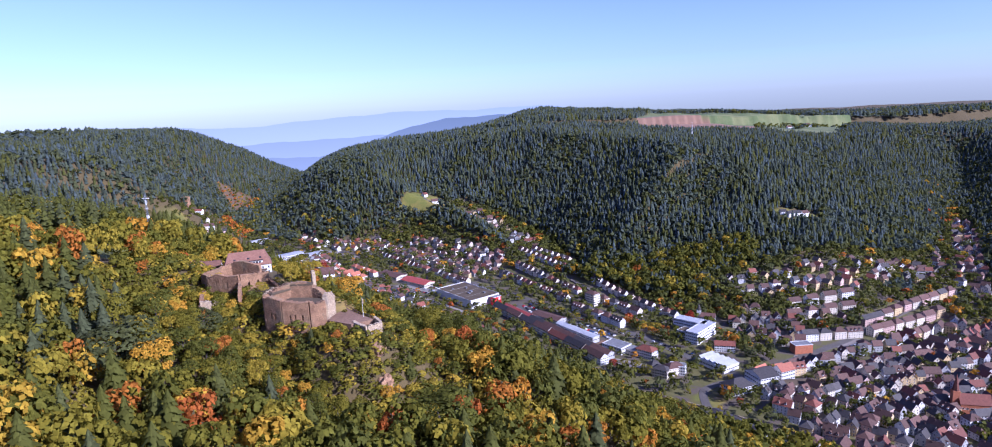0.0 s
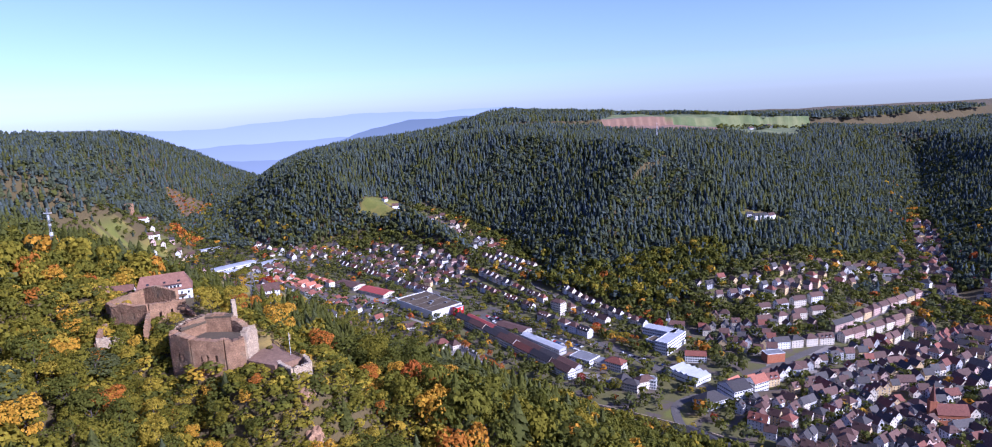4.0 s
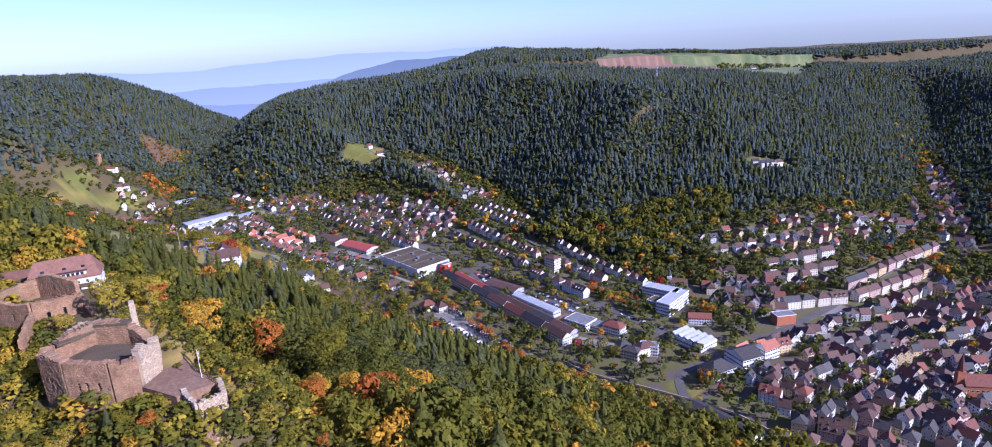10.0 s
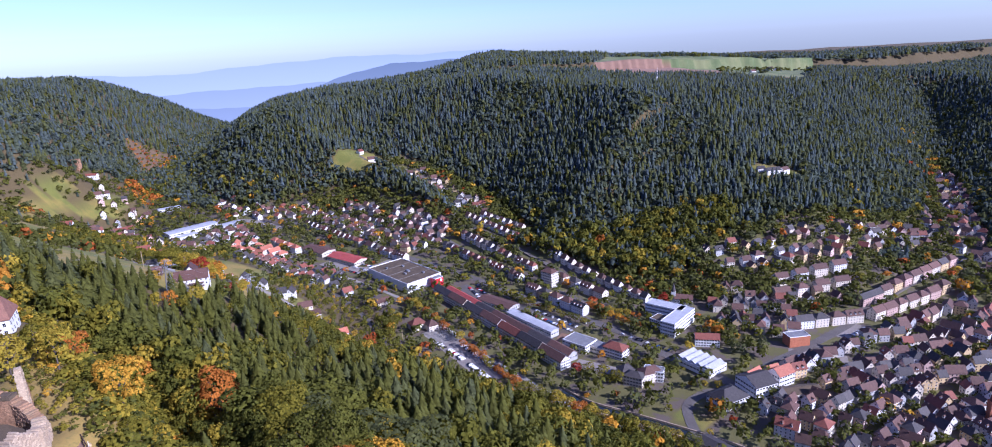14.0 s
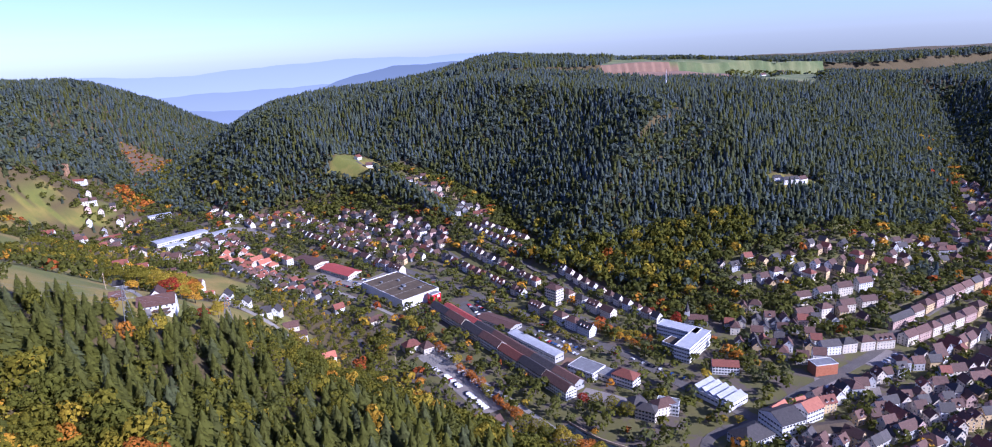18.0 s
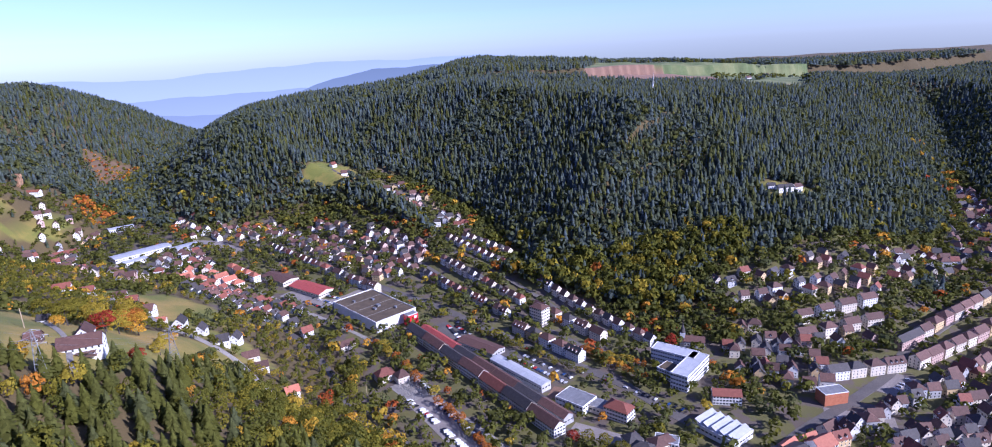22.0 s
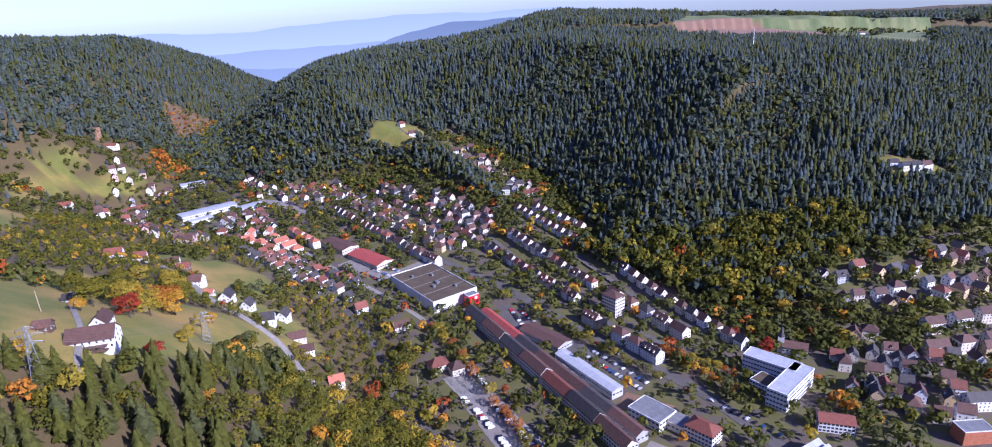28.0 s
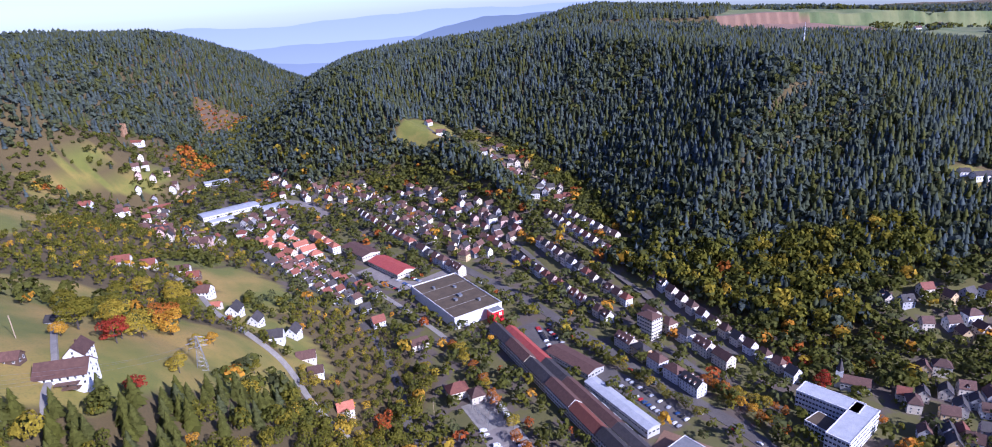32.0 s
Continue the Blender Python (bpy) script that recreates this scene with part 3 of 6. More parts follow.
def far_woods():
    rng = np.random.default_rng(21)
    for name, box, step, label in (("far_wood", (-760, 880, 1250, 1750), 6.8, "dark spruce wood with a few autumn trees on the long hill"),
                                   ("far_wood", (-900, 1750, 1700, 2600), 11, "dark spruce wood along the plateau edge"),
                                   ("far_wood", (-1500, 760, -560, 2700), 9.5, "mixed spruce wood on the steep valley side"),
                                   ("far_wood", (-2700, 600, -1500, 2450), 24, "spruce wood on the outer hills"),
                                   ("far_wood", (-60, 2500, 2600, 3900), 19, "spruce wood on the outer hills")):
        x, y = scatter(*box, step, rng)
        keep = wooded(x, y) & ~((x < -560) & (x > -760) & (y < 1750) & (box[0] == -760) & (y < 2500))
        open_slope = cleared(x, y)
        side, _, _ = along(MAIN, x, y)
        gardens = (side < 0) & (x > -800) & (y < 1390) & (ground_z(x, y) < 135)
        keep &= ~((side < 0) & (x > -600) & (y < 1010))
        keep &= ~gardens | (rng.uniform(size=len(x)) < .7)
        keep &= ~open_slope | (rng.uniform(size=len(x)) < .62)
        x, y, open_slope, gardens, side = x[keep], y[keep], open_slope[keep], gardens[keep], side[keep]
        foot = ground_z(x, y)
        grove = (patches(x, y, .013) > .78) | (patches(x, y, .031, 1.7) > .86)
        leafy = rng.uniform(size=len(x)) < np.clip(.012 + .42 * smooth(62, 10, foot) + .34 * smooth(120, 40, foot) * (side > 0) + .55 * grove + .35 * smooth(-400, -520, x) * (y > 1300) * (y < 1750), 0, .8)
        leafy = np.where(gardens, rng.uniform(size=len(x)) < .88, leafy)
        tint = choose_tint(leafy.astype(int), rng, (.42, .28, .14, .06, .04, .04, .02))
        # far broadleaves drop to the low bluish tints, which paint haze into them
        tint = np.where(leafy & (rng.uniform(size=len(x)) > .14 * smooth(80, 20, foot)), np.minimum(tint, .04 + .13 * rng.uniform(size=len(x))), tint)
        tint = np.where(gardens & leafy, np.maximum(tint, .15 + .16 * rng.uniform(size=len(x))), tint)
        leafy = leafy | open_slope
        tint = np.where(open_slope, rng.choice([.2, .3, .45, .8, .9], len(x)), tint)
        grow = max(1, step / 8.5)
        russet = inside(RUSSET, x, y)
        leafy = leafy | russet
        tint = np.where(russet, rng.choice([.2, .32, .8, .88], len(x)), tint)
        tall = np.where(open_slope, .5, np.where(gardens, .62, 1)) * np.where(leafy, rng.uniform(11, 19, len(x)), rng.uniform(12, 24, len(x))) * (1 if grow < 2 else 1.1)
        shape = np.where(leafy, 3, 0) + rng.integers(0, 3, len(x))
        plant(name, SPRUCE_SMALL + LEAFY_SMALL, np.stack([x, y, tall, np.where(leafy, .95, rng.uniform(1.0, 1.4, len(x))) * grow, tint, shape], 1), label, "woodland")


def hill_wood():
    """The castle's wooded hill: the trees along the flight are things of their own, the rest one wood."""
    rng = np.random.default_rng(33)
    x, y = scatter(-600, 140, 300, 1010, 8.8, rng)
    keep = wooded(x, y) & (ground_z(x, y) > 0.7) & (castle_reach(x, y) > 24) & (np.hypot(x + 90, y - 281) > 20) & ~((np.hypot(x + 88, y - 276) < 12)) & ~(np.hypot(x + 64, y - 242) < 9)
    x, y = x[keep], y[keep]
    p = patches(x, y, .021, .4)
    conifer = np.clip(.10 + .74 * smooth(330, 420, y) * smooth(40, -60, x) + .22 * (p > .55), 0, .85) * smooth(20, 70, ground_z(x, y))
    conifer = np.where(y < 330, .18 + .22 * smooth(-130, -190, x), conifer)
    conifer = np.where((castle_reach(x, y) < 75) & (x < -20), .07, conifer)
    upland = (x < -200) & (y > 590) | (x < -140) & (y > 700)
    conifer = np.where(upland, .10, conifer * np.where(x > -170, smooth(610, 530, y), 1))
    leafy = rng.uniform(size=len(x)) > conifer
    tint = choose_tint(leafy.astype(int), rng, (.34, .27, .17, .09, .06, .05, .02))
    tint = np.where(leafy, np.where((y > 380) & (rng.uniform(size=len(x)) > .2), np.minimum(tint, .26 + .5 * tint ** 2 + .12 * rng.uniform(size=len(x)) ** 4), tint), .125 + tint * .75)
    tint = np.where(leafy & (castle_reach(x, y) < 110), np.clip(tint + .03, 0, .9), tint)
    tint = np.where(leafy & (x < -140) & (y < 400), np.clip(tint + .05, 0, .85), tint)
    tall = np.where(leafy, rng.uniform(13, 25, len(x)), rng.uniform(17, 29, len(x))) * np.where(upland, .62, 1) * (1 - .3 * smooth(440, 520, y) * smooth(-60, -140, x))
    reach = castle_reach(x, y)
    front = np.minimum(reach, np.hypot(x + 90, y - 281))
    tall *= np.where(front < 62, .34 + .40 * smooth(18, 62, front), 1)
    girth = np.where(leafy, rng.uniform(.66, .95, len(x)), rng.uniform(1.2, 1.65, len(x)))
    shape = np.where(leafy, 3, 0) + rng.integers(0, 3, len(x))
    rows = np.stack([x, y, tall, girth, tint, shape], 1)
    single = (x > -190) & (x < -40) & (y > 228) & (y < 285) | (x > -110) & (x < -30) & (y > 310) & (y < 380)
    close = (x > -300) & (x < 90) & (y < 640) | (x > -210) & (x < 30) & (y < 810)
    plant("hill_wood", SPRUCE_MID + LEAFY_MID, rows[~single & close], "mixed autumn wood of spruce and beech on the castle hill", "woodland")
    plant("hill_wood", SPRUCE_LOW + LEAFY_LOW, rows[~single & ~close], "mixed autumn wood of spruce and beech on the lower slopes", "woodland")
    for r in rows[single]:
        one_tree(r[0], r[1], r[2], r[3], r[4], "wood")


TREE_MESHES = {}


def one_tree(x, y, tall, girth, tint, where, sink=0.3, category=""):
    """One tree with its trunk and crown."""
    stage = min(7, max(0, int(round(tint * 7))))
    look_at = int(abs(x * 13 + y * 7)) % 3
    kind = "spruce" if tint < .2 else "leafy"
    key = (kind, stage, look_at)
    if key not in TREE_MESHES:
        v, t = (SPRUCE_NEAR if kind == "spruce" else LEAFY_NEAR)[look_at]
        crown = mesh_of(kind + "_crown", v, t, np.full(len(v), stage / 7 if kind == "leafy" else .12 + .02 * look_at))
        crown.materials.append(LEAF)
        v, t = bare_trunk(.9 if kind == "spruce" else .6, .016 if kind == "spruce" else .024, 0 if kind == "spruce" else 6, look_at)
        trunk = mesh_of(kind + "_trunk", v, t)
        trunk.materials.append(BARK)
        TREE_MESHES[key] = crown, trunk
    names = {0: "dark green spruce", 1: "dark green spruce", 2: "green deciduous tree", 3: "fresh green deciduous tree", 4: "yellow-green autumn tree", 5: "golden yellow autumn tree", 6: "orange autumn tree", 7: "rust-red autumn tree"}
    root = new("spruce_tree" if kind == "spruce" else "deciduous_tree")
    root.matrix_world = Matrix.LocRotScale((x, y, gz(x, y) - sink), Euler((0, 0, (x * 3.1 + y) % 6.28)), (tall * girth, tall * girth, tall))
    tagged(root, names[stage if kind == "leafy" else 0] + {"wood": " standing in the hillside wood", "garden": " standing among the valley houses", "field": " standing in the meadow", "castle": " standing beside the castle ruin"}[where],
           "tree", group="trees of the " + where)
    for nm, me in zip(("crown", "trunk"), TREE_MESHES[key]):
        new(nm, me).parent = root
    return root


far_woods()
hill_wood()


def shrubs():
    """Low autumn scrub on the castle's rock and along the wood's edge."""
    rng = np.random.default_rng(44)
    x, y = scatter(-260, 220, -30, 440, 3.0, rng)
    r = castle_reach(x, y)
    keep = (r > 12) & ((r < 62) | (np.hypot(x + 90, y - 281) < 60)) & ~inside([(-138, 279), (-104, 279), (-90, 274), (-81, 268), (-76, 284), (-106, 306), (-138, 306)], x, y) & ~inside([(-200, 345), (-165, 340), (-155, 372), (-200, 385)], x, y) & ~(inside(CASTLE_LAWN, x, y) & (rng.uniform(size=len(x)) < .3))
    x, y, r = x[keep], y[keep], r[keep]
    lx, ly = scatter(-162, 262, -70, 356, 2.4, rng)
    on = inside(CASTLE_LAWN, lx, ly) & ~inside([(-108, 299), (-105, 282), (-92, 276), (-84, 283), (-93, 290), (-103, 301)], lx, ly) & (rng.uniform(size=len(lx)) < .62)
    x, y, r = np.concatenate([x, lx[on]]), np.concatenate([y, ly[on]]), np.concatenate([r, np.full(int(on.sum()), 9.0)])
    n = len(x)
    plant("scrub", LEAFY_SHRUB, np.stack([x, y, rng.uniform(2.6, 6.5, n) * np.where(r < 10, .42, np.where(r < 15, .6, 1)), rng.uniform(1.2, 1.7, n), np.clip(rng.normal(.42, .13, n), .2, .95), rng.integers(0, 3, n)], 1), "autumn scrub and brambles round the castle ruin", "shrubs")


shrubs()

# ---- houses ----


def solid(name, verts, faces, *mats):
    me = bpy.data.meshes.new(name)
    me.from_pydata([tuple(map(float, v)) for v in verts], [], faces)
    for m in mats:
        me.materials.append(m)
    me.update()
    return me


def box_lists(x0, y0, z0, x1, y1, z1, k=0):
    v = [(x0, y0, z0), (x1, y0, z0), (x1, y1, z0), (x0, y1, z0), (x0, y0, z1), (x1, y0, z1), (x1, y1, z1), (x0, y1, z1)]
    f = [(0, 3, 2, 1), (4, 5, 6, 7), (0, 1, 5, 4), (1, 2, 6, 5), (2, 3, 7, 6), (3, 0, 4, 7)]
    return v, [tuple(i + k for i in q) for q in f]


def boxes(name, items, *mats):
    """One mesh of several boxes; each item: six limits and the number of its material."""
    v, f, mi = [], [], []
    for it in items:
        a, b = box_lists(*it[:6], len(v))
        v += a
        f += b
        mi += [it[6] if len(it) > 6 else 0] * 6
    me = solid(name, v, f, *mats)
    me.polygons.foreach_set("material_index", mi)
    return me


def child(name, me, parent, m=None, material=None, label=""):
    ob = new(name, me)
    ob.parent = parent
    if m is not None:
        ob.matrix_basis = m
    if material is not None:
        ob.material_slots[0].link = "OBJECT"
        ob.material_slots[0].material = material
    if label:
        ob["label"] = label
    return ob


WINDOW = boxes("window", [(-.55, -.03, -.75, .55, .05, .75, 0), (-.44, -.06, -.64, -.03, .02, .64, 1), (.03, -.06, -.64, .44, .02, .64, 1), (-.62, -.14, -.83, .62, .02, -.75, 0)], WHITE, GLASS)
DOOR = boxes("door", [(-.6, -.04, 0, .6, .05, 2.2, 0), (-.45, -.07, .1, .45, .02, 2.0, 1)], WHITE, WOOD)
CHIMNEY = boxes("chimney", [(-.35, -.35, -1.2, .35, .35, 1.0, 0), (-.43, -.43, 1.0, .43, .43, 1.12, 0)], TILE_BROWN)


def wall_mesh(L, W, eave, rise, hip):
    a, b = L / 2, W / 2
    v = [(-a, -b, -4), (a, -b, -4), (a, b, -4), (-a, b, -4), (-a, -b, eave), (a, -b, eave), (a, b, eave), (-a, b, eave)]
    f = [(0, 3, 2, 1), (0, 1, 5, 4), (2, 3, 7, 6)]
    if hip:
        f += [(1, 2, 6, 5), (3, 0, 4, 7), (4, 5, 6, 7)]
    else:
        v += [(-a, 0, eave + rise - .15), (a, 0, eave + rise - .15)]
        f += [(1, 2, 6, 9, 5), (3, 0, 4, 8, 7), (4, 5, 9, 8), (6, 7, 8, 9)]
    return solid("wall", v, f, WHITE)


def roof_mesh(L, W, eave, rise, hip):
    o, th = .55, .28
    if hip:
        a, b, c = L / 2 + o, W / 2 + o, max(L - W * (.95 if hip == 1 else .4), .6) / 2
        z0 = eave - .2
        v = [(-a, -b, z0), (a, -b, z0), (a, b, z0), (-a, b, z0), (-a, -b, z0 + th), (a, -b, z0 + th), (a, b, z0 + th), (-a, b, z0 + th), (-c, 0, eave + rise + th), (c, 0, eave + rise + th)]
        f = [(0, 3, 2, 1), (0, 1, 5, 4), (1, 2, 6, 5), (2, 3, 7, 6), (3, 0, 4, 7), (4, 5, 9, 8), (5, 6, 9), (6, 7, 8, 9), (7, 4, 8)]
        return solid("roof", v, f, TILE_RED)
    k = rise / (W / 2)
    b = W / 2 + o
    prof = [(-b, eave - o * k + .05), (0, eave + rise + .05), (b, eave - o * k + .05), (b, eave - o * k + .05 + th), (0, eave + rise + th + .1), (-b, eave - o * k + .05 + th)]
    v = [(x, y, z) for x in (-L / 2 - .4, L / 2 + .4) for y, z in prof]
    f = [(0, 1, 4, 5), (1, 2, 3, 4), (6, 11, 10, 7), (7, 10, 9, 8)] + [(i, i + 6, (i + 1) % 6 + 6, (i + 1) % 6) for i in range(6)]
    return solid("roof", v, f, TILE_RED)


def window_places(L, W, eave, rise, hip):
    out = []
    floors = max(1, int((eave + .3) / 2.8))
    for fl in range(floors):
        z = 1.5 + fl * 2.8
        for n, half, turn, span in ((max(2, int(L / 2.9)), W / 2, 0, L), (max(2, int(W / 3.2)), L / 2, 90, W)):
            for i in range(n):
                u = (i + .5) / n * span - span / 2
                for side in (0, 180):
                    out.append(pose(0, 0, 0, 0, 0, turn + side) @ pose(u, -half, z))
    if not hip and rise > 3:
        for side in (90, 270):
            out.append(pose(0, 0, 0, 0, 0, side) @ pose(0, -L / 2, eave + rise * .35))
    return out


def dormer_mesh():
    v, f = box_lists(-.8, -1.5, -.2, .8, 1.0, 1.2)
    n = len(v)
    v += [(-1.0, -1.75, 1.15), (1.0, -1.75, 1.15), (1.0, 1.4, 1.15), (-1.0, 1.4, 1.15), (0, -1.75, 1.9), (0, 1.4, 1.9)]
    f += [(n, n + 3, n + 2, n + 1), (n, n + 1, n + 4), (n + 2, n + 3, n + 5), (n + 1, n + 2, n + 5, n + 4), (n + 3, n, n + 4, n + 5)]
    a, b = box_lists(-.5, -1.54, .1, .5, -1.4, 1.0, len(v))
    me = solid("dormer", v + a, f + b, WHITE, TILE_BROWN, GLASS)
    me.polygons.foreach_set("material_index", [0] * 6 + [1] * 5 + [2] * 6)
    return me


DORMER = dormer_mesh()
KINDS = {}


def house_kind(L, W, eave, rise, hip=0):
    key = (L, W, eave, rise, hip)
    if key not in KINDS:
        places = window_places(*key)
        v, f, mi = [], [], []
        src_v, src_f = [x.co.copy() for x in WINDOW.vertices], [tuple(p.vertices) for p in WINDOW.polygons]
        src_m = [p.material_index for p in WINDOW.polygons]
        for m in places:
            k = len(v)
            v += [m @ c for c in src_v]
            f += [tuple(i + k for i in q) for q in src_f]
            mi += src_m
        joined = solid("windows", v, f, WHITE, GLASS)
        joined.polygons.foreach_set("material_index", mi)
        KINDS[key] = wall_mesh(*key), roof_mesh(*key), places, joined
    return KINDS[key]


def house(x, y, turn, dims, wall, roof, label, name="house", group="", near=False, dormers=0, z=None, chimney=True, category="house"):
    """A house with its walls, roof, chimney, windows and dormers. dims: length, width, eave height, roof rise, hipped."""
    L, W, eave, rise, hip = dims
    wm, rm, places, joined = house_kind(*dims)
    root = new(name)
    root.matrix_world = pose(x, y, gz(x, y) if z is None else z, 0, 0, turn)
    tagged(root, label, category, group)
    child("wall", wm, root, None, wall)
    top = child("roof", rm, root, None, roof)
    if chimney:
        child("chimney", CHIMNEY, top, pose(L * .18, W * .12, eave + rise * .8))
    if near:
        for m in places:
            child("window", WINDOW, root, m)
        child("door", DOOR, root, pose(L * .1, -W / 2 - .02, 0))
    else:
        tagged(child("window", joined, root), kind="stuff")
    for i in range(dormers):
        for side in (0, 180):
            child("dormer", DORMER, top, pose(0, 0, 0, 0, 0, side) @ pose((i + .5) / dormers * L * .8 - L * .4, -W * .30, eave + rise * .28))
    return root


LOOKS = [(WHITE, "white-rendered"), (WHITE, "white-rendered"), (CREAM, "cream-rendered"), (CREAM, "cream-rendered"), (YELLOW, "ochre-rendered"), (GREYWALL, "grey-rendered"), (PINKWALL, "rose-rendered")]
TILES = [(TILE_BROWN, "brown tiled"), (TILE_BROWN, "brown tiled"), (TILE_GREY, "dark grey tiled"), (TILE_BROWN, "brown tiled"), (TILE_RED, "red tiled"), (TILE_GREY, "dark grey tiled"), (TILE_BROWN, "brown tiled")]
HOMES = [(11, 9, 5.6, 4.4, 0), (12, 9, 6, 4.6, 0), (10, 9, 5.8, 4.8, 2), (11, 10, 8.2, 4.4, 1), (14, 9, 8.0, 4.8, 0), (17, 10, 8.6, 5, 0), (9, 8, 5, 4, 0), (10, 8, 6.4, 4.6, 0)]
SMALL = [(10, 8.5, 6.2, 4.2, 0), (9, 8, 6.5, 4.2, 0), (11, 8.5, 6.4, 4.4, 0), (12, 9, 8, 4.2, 1)]
TOWN = [(10, 8, 7.5, 4.6, 0), (9, 8, 8.5, 4.4, 0), (11, 8.5, 8, 4.8, 0), (9, 7.5, 6, 4.4, 2), (13, 9, 8.5, 4.6, 0), (8, 7.5, 7, 4.2, 0), (16, 9.5, 9, 4.8, 0), (12, 10, 9.5, 3.6, 1)]
TAKEN, FAR = [], []


def free(x, y, r):
    return all((x - a) ** 2 + (y - b) ** 2 > (r + c) ** 2 for a, b, c in TAKEN)


def street_house(x, y, turn, rng, group, kinds=HOMES, near=False, walls=LOOKS, tiles=TILES):
    dims = kinds[rng.integers(len(kinds))]
    r = (dims[0] + dims[1]) * .225
    if not free(x, y, r):
        return None
    TAKEN.append((x, y, r))
    (w, wn), (t, tn) = walls[rng.integers(len(walls))], tiles[rng.integers(len(tiles))]
    if x > 345 or y > 1000 or (x > 260 and y > 845) or y < 480 or x < -390:
        FAR.append((pose(x, y, gz(x, y), 0, 0, turn), dims, w, t))
        return None
    roof_kind = ("gabled", "hipped", "half-hipped")[dims[4]]
    return house(x, y, turn, dims, w, t, f"{wn} town house with a {tn} {roof_kind} roof", group=group, near=near, dormers=int(dims[0] / 6) if rng.uniform() < .3 and not dims[4] else 0)


def row(a, b, n, turn_off, rng, group, kinds, walls, tiles, near=False):
    """A straight street row of n houses from a to b."""
    turn = math.degrees(math.atan2(b[1] - a[1], b[0] - a[0])) + turn_off
    for i in range(n):
        u = i / max(n - 1, 1)
        street_house(a[0] + u * (b[0] - a[0]), a[1] + u * (b[1] - a[1]), turn + rng.uniform(-2, 2), rng, group, kinds, near, walls, tiles)


# ---- the large valley buildings ----


def block(name, label, a, b, depth, tall, wall, roof_mat, rise=0, hip=0, floors=3, parapet=0.0, category="building", bands=True, step=3.2, single=False):
    """A long building on the base line a to b, reaching depth to the left of it: walls, roof, window strips storey by storey."""
    L = math.hypot(b[0] - a[0], b[1] - a[1])
    turn = math.degrees(math.atan2(b[1] - a[1], b[0] - a[0]))
    mid = Vector(((a[0] + b[0]) / 2, (a[1] + b[1]) / 2, 0)) + Matrix.Rotation(radians(turn), 3, "Z") @ Vector((0, depth / 2, 0))
    root = new(name)
    z = gz(mid.x, mid.y)
    root.matrix_world = pose(mid.x, mid.y, z, 0, 0, turn)
    tagged(root, label, category)
    TAKEN.append((mid.x, mid.y, min(L, depth) * .6))
    for k in range(int(L / depth) + 1):
        u = (k + .5) / (int(L / depth) + 1) - .5
        p = root.matrix_world @ Vector((u * L, 0, 0))
        TAKEN.append((p.x, p.y, depth * .55))
    if rise:
        child("wall", wall_mesh(L, depth, tall, rise, hip), root, None, wall)
        child("roof", roof_mesh(L, depth, tall, rise, hip), root, None, roof_mat)
    else:
        child("wall", boxes("wall", [(-L / 2, -depth / 2, -3, L / 2, depth / 2, tall)], wall), root)
        child("roof", boxes("roof", [(-L / 2 + .4, -depth / 2 + .4, tall, L / 2 - .4, depth / 2 - .4, tall + .25)], roof_mat), root)
        if parapet:
            h = tall + parapet
            child("parapet", boxes("parapet", [(-L / 2 - .1, -depth / 2 - .1, tall + .01, L / 2 + .1, -depth / 2 + .38, h), (-L / 2 - .1, depth / 2 - .38, tall + .01, L / 2 + .1, depth / 2 + .1, h),
                                               (-L / 2 - .1, -depth / 2 + .39, tall + .01, -L / 2 + .38, depth / 2 - .39, h), (L / 2 - .38, -depth / 2 + .39, tall + .01, L / 2 + .1, depth / 2 - .39, h)], WHITE), root)
    if bands:
        for fl in range(floors):
            zc = tall * (fl + .55) / floors
            for turn2, span, half in ((0, L, depth / 2), (180, L, depth / 2), (90, depth, L / 2), (270, depth, L / 2)):
                n = max(1, int(span / step))
                if single:
                    pane = boxes("window", [(-.38 * span / n, -.03, -.85, .38 * span / n, .04, .85, 0), (-.33 * span / n, -.06, -.72, -.02, 0, .72, 1), (.02, -.06, -.72, .33 * span / n, 0, .72, 1)], WHITE, GLASS)
                    for i in range(n):
                        child("window", pane, root, pose(0, 0, 0, 0, 0, turn2) @ pose(((i + .5) / n - .5) * span, -half, zc))
                    continue
                pane = boxes("window", [it for i in range(n) for it in ((((i + .12) / n - .5) * span, -.03, -.85, ((i + .88) / n - .5) * span, .04, .85, 0), (((i + .18) / n - .5) * span, -.06, -.7, ((i + .82) / n - .5) * span, 0, .7, 1))], WHITE, GLASS)
                tagged(child("window", pane, root, pose(0, 0, 0, 0, 0, turn2) @ pose(0, -half, zc)), kind="stuff")
    return root


def ribs(root, name, mat, n, L, w, z, axis_len):
    for i in range(n):
        child(name, boxes(name, [(-w / 2, -axis_len / 2, 0, w / 2, axis_len / 2, z)], mat), root, pose((i + .5) / n * L - L / 2, 0, 0))


